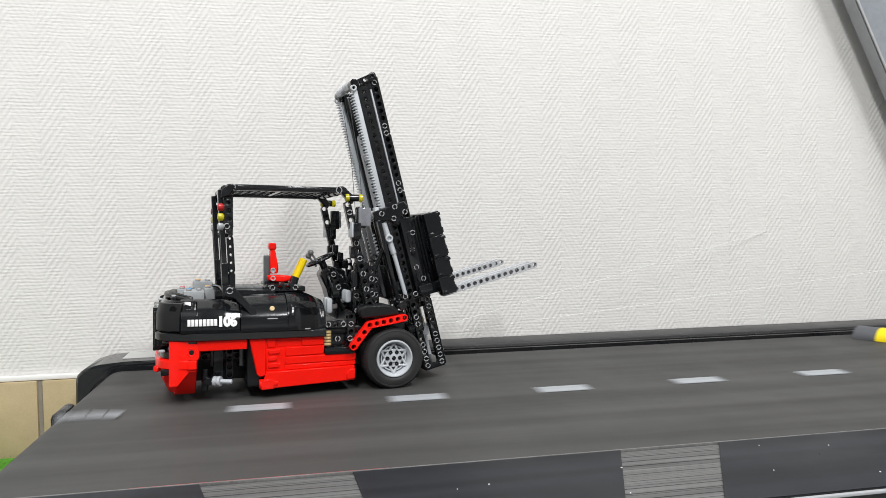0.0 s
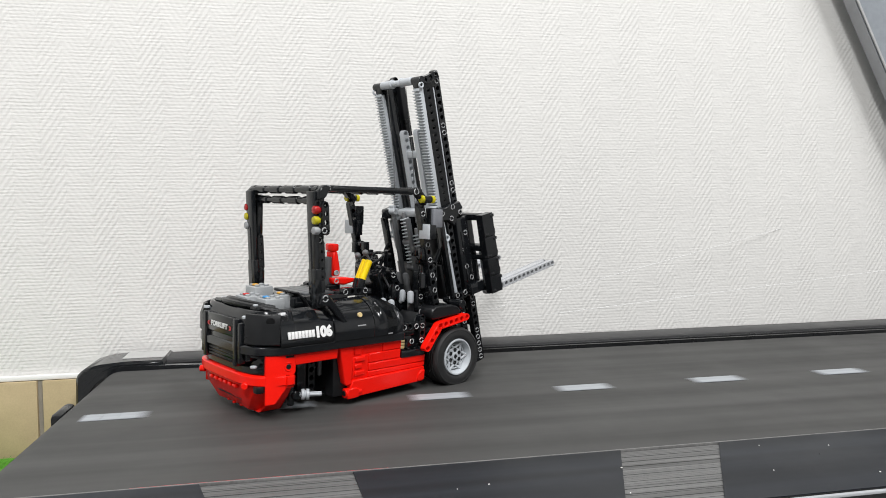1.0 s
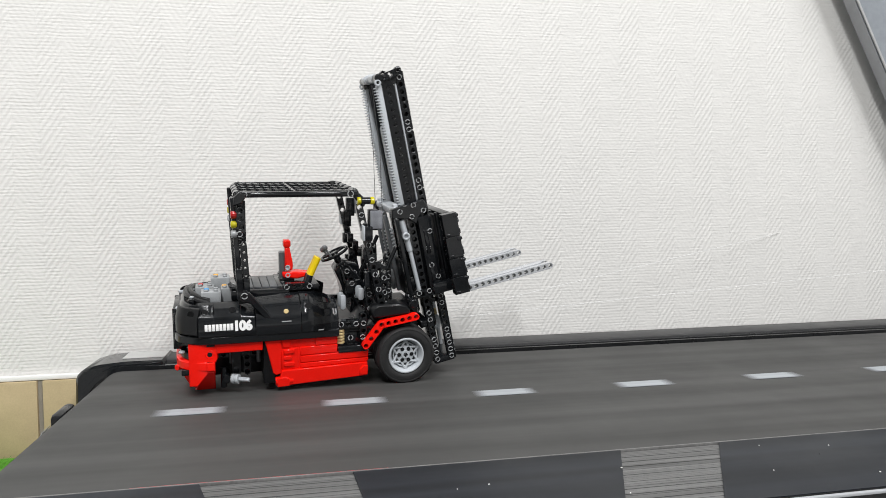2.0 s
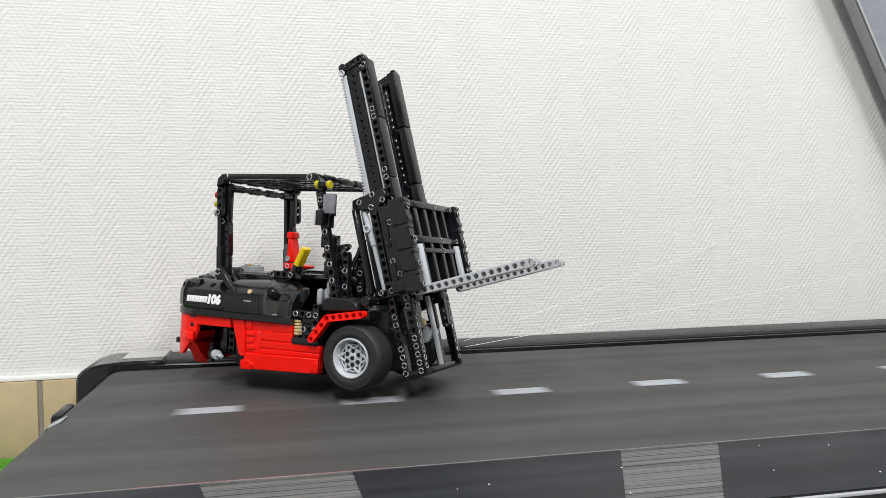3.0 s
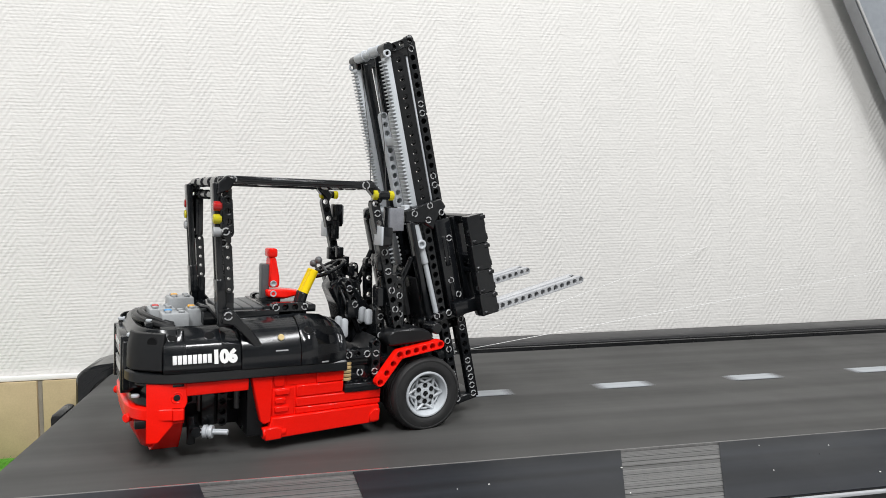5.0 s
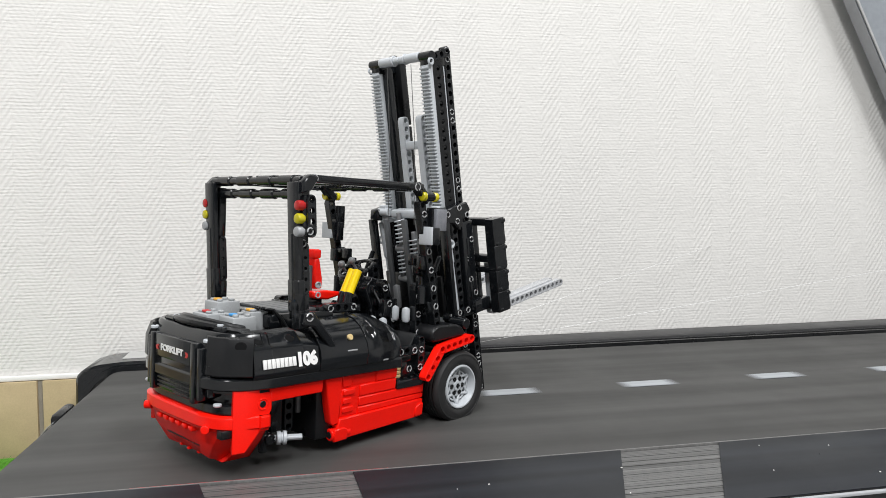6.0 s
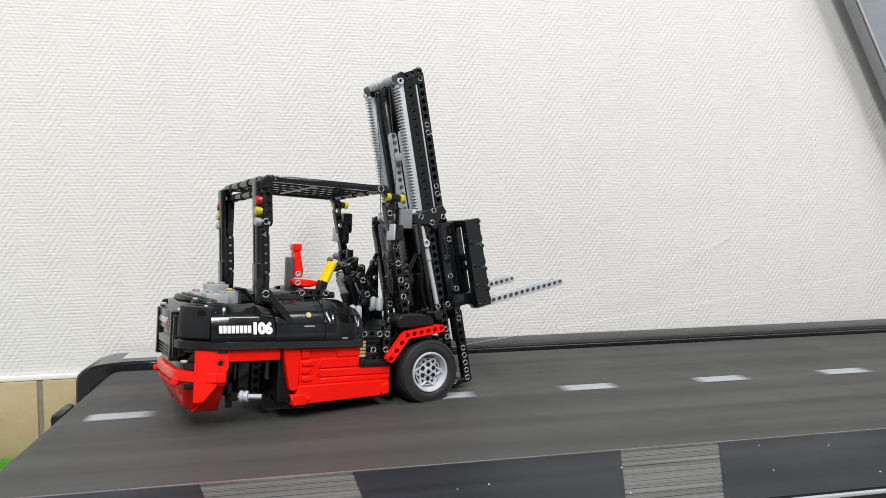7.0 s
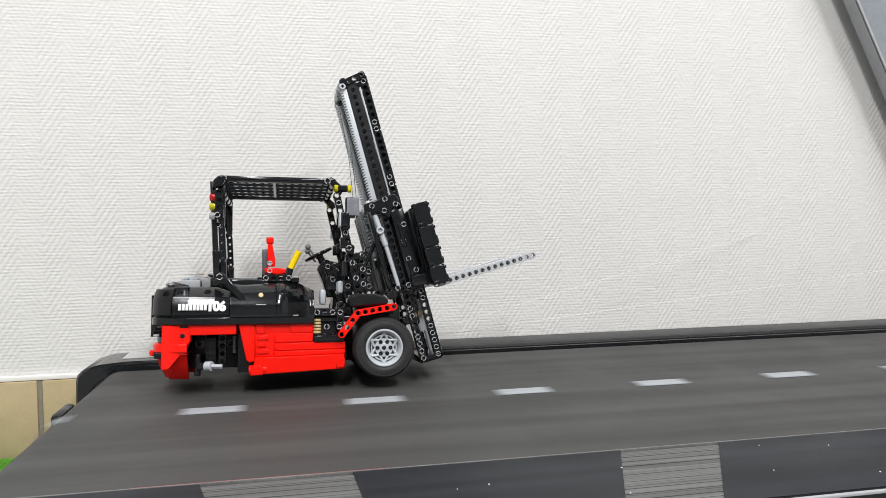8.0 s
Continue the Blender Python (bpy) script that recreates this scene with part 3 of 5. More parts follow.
# red lower body
for sy in (-1, 1):
    o = sy * (W - 0.5)
    i = sy * (W - 8)

    def panel(pts, y0=o, y1=i, r=0.6, name="side_panel"):
        bm = bmesh.new()
        prism(bm, pts, y0, y1, r)
        for v in bm.verts:                      # the sides draw in towards the ground
            v.co.y += sy * (v.co.z - 42) * 0.10
        return part(name, bm, red, lift)

    panel([(-133, 12), (-41, 17), (-41, 41), (-74.4, 42), (-74.4, 61), (-133, 60)], o - sy * 1.3, i, name="side_backing")
    panel([(-136, 8.8), (-41.5, 13.2), (-41.5, 28.5), (-132, 26)], o + sy * 1.5, i, name="lower_skirt")
    panel([(-137, 8.2), (-124, 8.8), (-124, 17), (-128, 19), (-137, 18)], o + sy * 2.6, o, name="skirt_tab")
    panel([(-50, 14), (-41, 14.4), (-41, 25), (-46, 25), (-50, 21)], o + sy * 2.6, o, name="skirt_tab")
    panel([(-113, 27), (-40.5, 29.2), (-40.5, 33.4), (-113, 32.4)])
    panel([(-113, 33), (-40.5, 34), (-40.5, 41.5), (-113, 40.5)])
    panel([(-113, 41.2), (-74, 42), (-74, 51), (-113, 50.4)])
    panel([(-97, 51.2), (-74, 51.6), (-74, 61.5), (-97, 60.5)])
    panel([(-122, 51), (-98, 51.1), (-98, 60.4), (-120, 60)], o - sy * 1.0)
    panel([(-132, 27), (-114, 27), (-114, 50), (-132, 49)], o - sy * 0.5)
    for k in range(3):
        panel([(-130, 30 + 7 * k), (-119 - 3 * (k == 1), 30.4 + 7 * k), (-119 - 3 * (k == 1), 35 + 7 * k), (-130, 34.6 + 7 * k)], o + sy * 1.2, o - sy, name="bracket")
    panel([(-149, 60.5), (-133, 60.5), (-132.5, 23), (-138, 21.5), (-141, 24)], o + sy * 0.6, i, name="arch_panel")
    panel([(-131, 51), (-123, 51), (-123, 60.3), (-132, 60.3)], o + sy * 0.2, i)
    panel([(-197, 50), (-151, 50.5), (-151, 60.8), (-197, 60.5)], o + sy * 0.6, i, name="arch_strip")
    bm = bmesh.new()
    rim = [(-196, 66.8, 45, 61), (-201, 66.8, 35, 61), (-208, 66.6, 27, 61), (-216, 65.4, 17, 61), (-223.5, 61.5, 16, 61)]
    for off in (0.0, 4.0):
        lo = [bm.verts.new((x + off * 0.3, sy * (y - off), z0)) for x, y, z0, z1 in rim]
        hi = [bm.verts.new((x + off * 0.3, sy * (y - off), z1)) for x, y, z0, z1 in rim]
        for i in range(4):
            bm.faces.new((lo[i], lo[i + 1], hi[i + 1], hi[i]))
        if off:
            for u, v in ((lo, plo), (hi, phi)):
                for i in range(4):
                    bm.faces.new((u[i], u[i + 1], v[i + 1], v[i]))
            for i in (0, 4):
                bm.faces.new((lo[i], hi[i], phi[i], plo[i]))
        plo, phi = lo, hi
    part("tail_side", bm, red, lift)
    pin(lift, red, (-203, sy * 66.6, 49.5), (0, sy, 0), 4.4)
    # solid black disc painted in for the hole's dark inside
    piece("tail_shade_disc", black_matt, lift, cyl, (-203, sy * 62, 49.5), (-203, sy * 67.0, 49.5), 2.6)
    piece("skirt_tube", red, lift, cyl, (-138.5, sy * 60, 13.5), (-120, sy * 60, 14.4), 5.0)
    # black disc in place of the shade within the open tube end
    piece("tube_shade_disc", black_matt, lift, cyl, (-138.9, sy * 60, 13.5), (-136, sy * 60, 13.5), 3.0)
bm = bmesh.new()
stack(bm, [(32.5, outline(1.6, -206)), (33.5, outline(0.4, -206)), (41, outline(0.4, -206)), (42, outline(1.6, -206))])
part("bumper_band", bm, red, lift, "red rear bumper band")
bm = bmesh.new()
stack(bm, [(42.1, outline(5.0, -206)), (42.9, outline(4.3, -206)), (48.5, outline(4.3, -206)), (49.2, outline(5.0, -206)), (49.4, outline(9, -206)), (57.5, outline(9, -206)), (57.7, outline(3, -206)), (60, outline(3, -206))])
part("tail_band", bm, black, lift, "black recessed band round the tail")
bm = bmesh.new()
stack(bm, [(30.0, outline(3.8, -206)), (30.6, outline(2.6, -206)), (32.2, outline(2.6, -206)), (32.4, outline(3.0, -206))])
part("bumper_step", bm, red, lift)
for sy in (-1, 1):
    piece("bumper_slot", black_matt, lift, rbox, -231, -222, sy * 60, sy * 53, 27, 33, 0.8)
    piece("bumper_knob", red, lift, cyl, (-232, sy * 42, 32), (-236, sy * 46, 32), 3.2)
bm = bmesh.new()
stack(bm, [(4.5, outline(29, -219, back=-8, fine=False)), (6, outline(26, -218, back=-10, fine=False)), (20, outline(13, -212, back=-7, fine=False)), (30.0, outline(5.5, -206, back=-1, fine=False))])
bmesh.ops.bevel(bm, geom=list(bm.edges), offset=1.0, segments=2, affect="EDGES", clamp_overlap=True)
part("bumper_bowl", bm, red, lift, "red tapering tail of the counterweight")
for k in range(6):
    y = -24 + 9.6 * k
    piece("tooth", red, lift, rbox, -235.4, -226, y - 3.0, y + 3.0, 26.5, 30.0, 0.8)
for k in range(5):
    y = -26 + 13 * k
    piece("ridge", red, lift, rbox, -224 + abs(y) * 0.08, -214, y - 1.8, y + 1.8, 5.2, 7.0, 0.8)
# black upper body
bm = bmesh.new()
stack(bm, [(60, outline(0.5)), (61, outline(-0.8)), (67.5, outline(-0.8)), (69, outline(0.5))])
part("waist_strip", bm, black, lift, "black waist strip")
bm = bmesh.new()
stack(bm, [(69, outline(1.5, -203)), (71, outline(1.0, -203)), (88, outline(2.5, -203)), (98, outline(8, -203)), (99, outline(9.5, -203)), (98.8, outline(12, -203)), (92, outline(12.5, -204)), (91.9, outline(13, -204))])
part("counterweight", bm, black, lift, "faceted black counterweight with an open tray")
for sy in (-1, 1):
    bm = bmesh.new()
    sec = [(70.5, 68), (71.5, 76), (70, 84), (66, 92), (60, 99), (52, 104), (40, 107), (40, 100), (60, 68)]

    def shell(x0, x1, grow0=1.0, grow1=1.0, drop0=0.0, drop1=0.0):
        a = [bm.verts.new((x0, sy * y * grow0, z - drop0 * max(0, (z - 80) / 27))) for y, z in sec]
        b = [bm.verts.new((x1, sy * y * grow1, z - drop1 * max(0, (z - 80) / 27))) for y, z in sec]
        n = len(sec)
        for i in range(n):
            bm.faces.new((a[i], a[(i + 1) % n], b[(i + 1) % n], b[i]))
        bm.faces.new(a)
        bm.faces.new(b[::-1])

    hood_sec = sec
    sec = [(70.5, 68), (72.0, 70.5), (72.2, 72), (68.8, 88), (67.6, 89.4), (58, 97.5), (50, 99.5), (50, 96), (60, 68)]
    shell(-213, -198, 0.985, 1.0, 0, 0)
    shell(-198, -172, 1.0, 1.01, 0, 0)
    shell(-172, -158, 1.01, 1.005, 0, 6)
    sec = hood_sec
    part("name_panel", bm, black, lift, "glossy black panel with white lettering")
    bm = bmesh.new()
    shell(-157.4, -112, 1.02, 1.02, 5, 3)
    part("hood_panel", bm, black, lift)
    bm = bmesh.new()
    shell(-111.4, -88, 1.02, 1.015, 2, 4)
    shell(-88, -73, 1.015, 0.97, 4, 11)
    part("hood_panel", bm, black, lift)
    for px, pz in ((-206, 93), (-180, 93.5), (-104, 92)):
        bm = bmesh.new()
        ey, ez = (63.05, 93.7) if px < -150 else (64.6, 94.1)
        cyl(bm, (px, sy * (ey - 4), ez - 4.6), (px, sy * ey, ez), 4.6)
        part("socket", bm, black, lift)
        # the socket isn't hollow: a dark disc gives its inner shade
        piece("socket_shade_disc", hole_shade_mat, lift, cyl, (px, sy * (ey - 3), ez - 3.5), (px, sy * (ey + 0.2), ez + 0.25), 3.9)
    bm = bmesh.new()
    cyl(bm, (-127, sy * 62, 88), (-127, sy * 69.2, 90.6), 2.5)
    part("stud", bm, tan, lift)
    for px in (-136, -92, -122):
        piece("hood_clip", pin_mat, lift, rbox, px - 3, px + 3, sy * 69.5, sy * 71.9, 68.6, 70.4, 0.5)
    for k in range(2):
        piece("hood_slot", pin_mat, lift, rbox, -132, -122, sy * 68, sy * 72.3, 76 + 4 * k, 77.2 + 4 * k, 0.4)
    # brand strip as plain bars, then the number
    face = Matrix.Translation((0, sy * 73.2, 80)) @ (Matrix() if sy < 0 else Matrix.Rotation(math.pi, 4, "Z")) @ Matrix.Rotation(radians(90), 4, "X")
    tip = Matrix.Translation((0, sy * 73.0, 72)) @ Matrix.Rotation(radians(sy * 12), 4, "X") @ Matrix.Translation((0, -sy * 72.4, -72))
    for k in range(8):
        bm = bmesh.new()
        x = -207 + 3.5 * k
        rbox(bm, x, x + 2.8, sy * 72.0, sy * 73.2, 75.2, 81.8, 0.2, tip)
        part("brand_bar", bm, white_print, lift)
    words("number", "106", 13, tip @ Matrix.Translation((-170.5, 0, -1.2)) @ face, white_print, lift, 17.0, 0.065)
    # rear post, its braces and its lamps
    bm = bmesh.new()
    lean = Matrix.Translation((-169, sy * 61.5, 100)) @ Matrix.Rotation(radians(-3.2), 4, "Y")
    rbox(bm, -4.4, 0.6, -6.5 - sy * 2, 6.5 - sy * 2, 6, 108, 1.0, lean)
    rbox(bm, -5.2, -1.0, -1.2 - sy * 3, 1.2 - sy * 3, 8, 70, 0.5, lean)
    rbox(bm, -5.0, 1.4, -7.0 - sy * 2, 7.0 - sy * 2, 12, 36, 1.0, lean)
    rbox(bm, -5, 5, -5, 5, 0, 14, 1.2, lean)
    part("rear_post", bm, black, lift, "black rear cab post")
    bm = bmesh.new()
    beam(bm, (-165.6, sy * 58.5, 128), (-167.4, sy * 58.5, 160), (0, 1, 0), 7.2, 6.6, 1.3)
    rbox(bm, -168.5, -162, sy * 62, sy * 55, 104, 125.5, 1)
    rbox(bm, -171, -164.5, sy * 62, sy * 55, 162.5, 204, 1)
    part("post_beam", bm, black, lift)
    bm = bmesh.new()
    prism(bm, [(-173, 103), (-171, 112), (-164, 113), (-146, 92), (-138, 80), (-144, 79), (-163, 101)], sy * 70.5, sy * 65, 1)
    part("post_brace", bm, black, lift)
    pin(lift, pin_mat, (-168, sy * 71, 109), (0, sy, 0), 3.4)
    pin(lift, pin_mat, (-171, sy * 72.3, 172), (0, sy, 0))
    pin(lift, pin_mat, (-171, sy * 64, 163), (0, sy, 0))
    bm = bmesh.new()
    rbox(bm, -174.5, -168, sy * 69, sy * 63, 168, 198, 0.8)
    beam(bm, (-168.5, sy * 70, 171), (-170, sy * 70, 195), (0, 1, 0), 4)
    part("lamp_bracket", bm, black, lift)
    for lz, lm in ((192, lens_red), (182.5, lens_yellow), (173, lens_clear)):
        bm = bmesh.new()
        m, _ = axis_frame((-173.4, sy * 66, lz - 1.5), (-182, sy * 66, lz - 1.5))
        lathe(bm, [(3.8, 0), (3.8, 4.8), (3.4, 5.6), (2.2, 6.0)], m, 16)
        part("tail_lamp", bm, lm, lift, "round clear plastic tail lamp")
    # front pillar with mirror and headlamp
    bm = bmesh.new()
    beam(bm, (-50, sy * 62, 196), (-26, sy * 62, 92), (0, 1, 0))
    beam(bm, (-34, sy * 54, 120), (-24, sy * 54, 82), (0, 1, 0))
    prism(bm, [(-62, 214), (-55, 215), (-42, 203), (-46, 196), (-56, 206)], sy * 68, sy * 59, 1)
    part("front_pillar", bm, black, lift, "black sloping front pillar")
    bm = bmesh.new()
    rbox(bm, -44, -36, sy * 66, sy * 56, 160, 178, 1)
    rbox(bm, -46, -38, sy * 64, sy * 56, 140, 152, 1)
    rbox(bm, -40, -30, sy * 58, sy * 50, 120, 134, 1)
    cyl(bm, (-40, sy * 58, 110), (-40, sy * 58, 126), 4)
    part("pillar_joint", bm, black, lift)
    for k in range(6):
        pin(lift, pin_mat, (-48 + 3.7 * k, sy * 65.8, 188 - 16.0 * k), (0, sy, 0))
    bm = bmesh.new()
    rbox(bm, -46, -38, sy * 60, sy * 76, 162, 177, 1)
    part("mirror_back", bm, black, lift)
    bm = bmesh.new()
    rbox(bm, -48, -46, sy * 60, sy * 75.5, 162, 177.5, 0.6)
    part("mirror", bm, grey, lift, "pale grey square mirror")
    bm = bmesh.new()
    rbox(bm, -40, -27, sy * 73, sy * 69, 174, 193, 0.8, Matrix.Translation((0, 0, 0)))
    part("headlamp", bm, smoky, lift, "clear grey headlamp block")
    bm = bmesh.new()
    rbox(bm, -41, -31, sy * 69, sy * 61, 172, 194, 1)
    part("headlamp_holder", bm, black, lift)
    for x0, x1, mt in ((-53, -49, lens_yellow), (-49, -39, black), (-39, -35, lens_yellow)):
        bm = bmesh.new()
        cyl(bm, (x0, sy * 67, 203), (x1, sy * 67, 203), 4.1 if mt is lens_yellow else 3.7)
        part("marker_lamp", bm, mt, lift)

# overhead guard
for sy in (-1, 1):
    bm = bmesh.new()
    rbox(bm, -170, -52, sy * 69, sy * 63, 207.5, 213.5, 1.2)
    rbox(bm, -160, -70, sy * 69.5, sy * 62, 209.5, 212, 0.6)
    prism(bm, [(-177, 199), (-176, 208), (-170, 213.5), (-162, 212), (-168, 202)], sy * 70, sy * 61, 1)
    part("guard_rail", bm, black, lift, "black side rail of the overhead guard")
    for px in (-166, -60):
        pin(lift, pin_mat, (px, sy * 69, 210.5), (0, sy, 0), 3.4)
for gx, gz in ((-172, 209), (-115, 211), (-53, 211), (-169, 199)):
    bm = bmesh.new()
    r = 3.0 if gz != 211 or gx != -115 else 2.2
    cyl(bm, (gx, -62, gz), (gx, 62, gz), r, 12)
    for y in (-44, -15, 15, 44):
        if gx != -115:
            cyl(bm, (gx, y - 9, gz), (gx, y + 9, gz), r + 1.1, 12)
    part("guard_crossbar", bm, black, lift)
for y in (-46, -23, 0, 23, 46):
    bm = bmesh.new()
    beam(bm, (-168, y, 211.4), (-56, y, 211.4), (0, 0, 1), 3.6, 6.2)
    part("guard_slat", bm, black, lift)

# rear tray: control boxes, hoses, studs
for x, y, w, d, z, h, top in ((-206, 2, 20, 22, 92, 15, red_print), (-190, 14, 20, 20, 92, 22, orange), (-200, -26, 20, 20, 92, 15, blue), (-182, -20, 16, 16, 92, 17, orange)):
    bx = piece("control_box", box_grey, lift, rbox, x - w / 2, x + w / 2, y - d / 2, y + d / 2, z, z + h, 1.2, label="grey remote-control box")
    for a in (-1, 1):
        for b in (-1, 1):
            piece("stud", box_grey, bx, cyl, (x + a * w / 4, y + b * d / 4, z + h), (x + a * w / 4, y + b * d / 4, z + h + 1.8), 2.4)
    piece("button", top, bx, rbox, x - 7, x - 2, y - 3, y + 2, z + h + 0.5, z + h + 2.3, 0.6)
bm = bmesh.new()
rbox(bm, -222, -216.5, -40, 44, 92, 101.5, 1.0)
rbox(bm, -180, -120, -38, 38, 97, 107.5, 1.5)
part("tray_plate", bm, black, lift)
for k in range(6):
    piece("stud", grey, lift, cyl, (-219, -34 + 13 * k, 101.5), (-219, -34 + 13 * k, 103.1), 2.4)
for k in range(2):
    bm = bmesh.new()
    pipe(bm, [(-202 - (24 - 5 * k) * math.sin(a), (44 - 6 * k) * math.cos(a), 97 + 5 * math.sin(a) + 1.5 * k) for a in [math.pi * i / 14 for i in range(15)]], 2.8)
    part("hose", bm, black_matt, lift, "bent black hose")
for k in range(6):
    bm = bmesh.new()
    pipe(bm, [(-182, -34 + 3.0 * k, 112), (-176, -36 + 3.2 * k, 111 - k * 0.3), (-171, -40 + 3.2 * k, 104), (-168, -42 + 3.2 * k, 98)], 1.3, 6)
    part("cable", bm, black_matt, lift)
bm = bmesh.new()
for k in range(5):
    rbox(bm, -165 + 8.5 * k, -157 + 8.5 * k, -30, 30, 107.2, 109.2, 0.6)
part("rear_deck", bm, dark_grey, lift, "dark grey slatted hood deck")

# tail name plate
bm = bmesh.new()
rbox(bm, -236.4, -230, -27, 27, 49, 84, 0.8)
rbox(bm, -238.0, -228, -27, 27, 74, 91, 0.8)
part("tail_plate", bm, black, lift, "black tail plate with white lettering")
for sy in (-1, 1):
    bm = bmesh.new()
    for k in range(3):
        rbox(bm, -238.6 + 1.2 * k * k, -224, sy * (28 + 6.4 * k), sy * (33.6 + 6.4 * k), 48 + 3 * k, 91 - 3 * k, 0.8)
    part("tail_column", bm, black, lift)
    piece("stud", grey, lift, cyl, (-232, sy * 40, 92), (-232, sy * 40, 94.5), 3)
    piece("stud", grey, lift, cyl, (-230, sy * 52, 49), (-230, sy * 52, 51), 3)
back = Matrix.Translation((-238.2, 0, 81.5)) @ Matrix.Rotation(radians(-90), 4, "Z") @ Matrix.Rotation(radians(90), 4, "X")
words("tail_lettering", "FORKLIFT", 6.4, back, white_print, lift, 34)
for sy in (-1, 1):
    bm = bmesh.new()
    plan = [(-234.6, 44), (-232.4, 53), (-226, 60.5), (-219, 65.5), (-213.6, 69.4)]
    lv = []
    for z, g in ((70, 0.2), (71, 1.2), (86, 1.0), (96.5, -3.0), (97.2, -4.4)):
        lv.append([bm.verts.new((x - g * 0.6, sy * (y + g * 0.8), z)) for x, y in plan] + [bm.verts.new((x + 3, sy * (y - 5), z)) for x, y in reversed(plan)])
    for u, v in zip(lv, lv[1:]):
        for i in range(len(u)):
            bm.faces.new((u[i], u[(i + 1) % len(u)], v[(i + 1) % len(u)], v[i]))
    bm.faces.new(lv[0])
    bm.faces.new(lv[-1])
    bmesh.ops.recalc_face_normals(bm, faces=bm.faces)
    part("corner_panel", bm, black_matt, lift, "satin black corner panel")
    # dark plug drawn for the shade of the corner panel's hole
    piece("corner_shade_disc", hole_shade_mat, lift, cyl, (-216, sy * 58, 90), (-220.3, sy * 64.0, 90.8), 4.2)
for sy, ch in ((1, "«"), (-1, "»")):
    words("chevron", ch, 7, Matrix.Translation((0, sy * 22.5, 0)) @ back, red_print, lift, 4.5)
bm = bmesh.new()
for k in range(5):
    rbox(bm, -237.2, -235.8, -24, 24, 51.5 + 3.0 * k, 52.9 + 3.0 * k, 0.3)
part("grille", bm, black_matt, lift)

# cab
seat = piece("seat", red, lift, prism, [(-127, 115), (-128, 121), (-113, 121), (-97, 119), (-97, 116.5), (-112, 113)], -9, 9, 1.2, label="red seat")
piece("backrest", red, seat, prism, [(-125, 122.5), (-124.5, 148), (-119.5, 148), (-116, 130), (-116.5, 122.5)], -7, 7, 1.2)
piece("headrest", red, seat, rbox, -126, -118.2, -7.5, 7.5, 147.8, 155.5, 1.8)
piece("headrest_stem", red, seat, rbox, -124.5, -119.5, -3, 3, 144, 149, 1.0)
for sy in (-1, 1):
    pin(seat, grey, (-122, sy * 9, 126), (0, sy, 0), 2.8)
    pin(seat, grey, (-122, sy * 9, 117.5), (0, sy, 0), 2.8)
seat.location = (0.0025, -0.007, 0.0)
piece("seat_post", dark_grey, lift, rbox, -128, -121.5, -11, 0, 107, 142, 1)
bm = bmesh.new()
rbox(bm, -132, -88, -34, 34, 104, 110, 1)
beam(bm, (-123, -34, 109), (-99, -34, 109), (0, 1, 0))
beam(bm, (-123, 34, 109), (-99, 34, 109), (0, 1, 0))
rbox(bm, -128, -112, -12, 12, 108, 114, 1)
part("seat_base", bm, black, lift)
for px in (-123, -99):
    pin(lift, pin_mat, (px, -37.8, 109), (0, -1, 0))
    pin(lift, pin_mat, (px, 37.8, 109), (0, 1, 0))
for y in (-29.5, -22.5):
    bm = bmesh.new()
    cyl(bm, (-101, y, 108), (-97.5, y, 120), 3.9)
    lv = part("lever_base", bm, black, lift)
    bm = bmesh.new()
    cyl(bm, (-97.5, y, 119), (-88.5, y, 138.5), 3.6)
    part("lever", bm, yellow, lv, "yellow control lever")
wheel_axis = Vector((-0.45, 0, 0.9)).normalized()
bm = bmesh.new()
ring(bm, (-66, 0, 137), wheel_axis, 15.5, 1.7)
for k in range(3):
    a = 2 * math.pi * k / 3
    q = wheel_axis.to_track_quat("Z", "Y")
    cyl(bm, Vector((-66, 0, 137)), Vector((-66, 0, 137)) + q @ Vector((15 * math.cos(a), 15 * math.sin(a), 0)), 1.3, 8)
cyl(bm, Vector((-66, 0, 137)) - wheel_axis * 4, Vector((-66, 0, 137)) + wheel_axis * 2, 4.5)
part("steering_wheel", bm, black, lift, "small black steering wheel")
bm = bmesh.new()
prism(bm, [(-68, 121), (-60, 131), (-41, 126), (-36, 90), (-57, 88), (-61, 104)], -15, 15, 1.5)
for k in range(3):
    rbox(bm, -62 + 4 * k, -52 + 4 * k, -19, 19, 116 - 11 * k, 123 - 11 * k, 1)
part("column_cover", bm, black, lift)
for sy in (-1, 1):
    for px, pz in ((-55, 118), (-47, 118), (-50, 106), (-45, 96)):
        pin(lift, pin_mat, (px, sy * 19.2 if pz in (118, 106) else sy * 15.2, pz), (0, sy, 0))
bm = bmesh.new()
cyl(bm, (-64, 0, 134), (-46, 0, 96), 4)
prism(bm, [(-60, 118), (-52, 126), (-30, 100), (-28, 66), (-52, 66), (-50, 98)], -22, 22, 1.5)
rbox(bm, -58, -42, -30, -22, 96, 112, 1)
for y in (-26, 26):
    beam(bm, (-58, y, 126), (-42, y, 84), (0, 1, 0))
part("dashboard", bm, black, lift, "black steering column and dashboard")
for y in (-30, 30):
    for k in range(4):
        pin(lift, pin_mat, (-57 + 5.5 * k, y, 122 - 14 * k), (0, -1 if y < 0 else 1, 0))
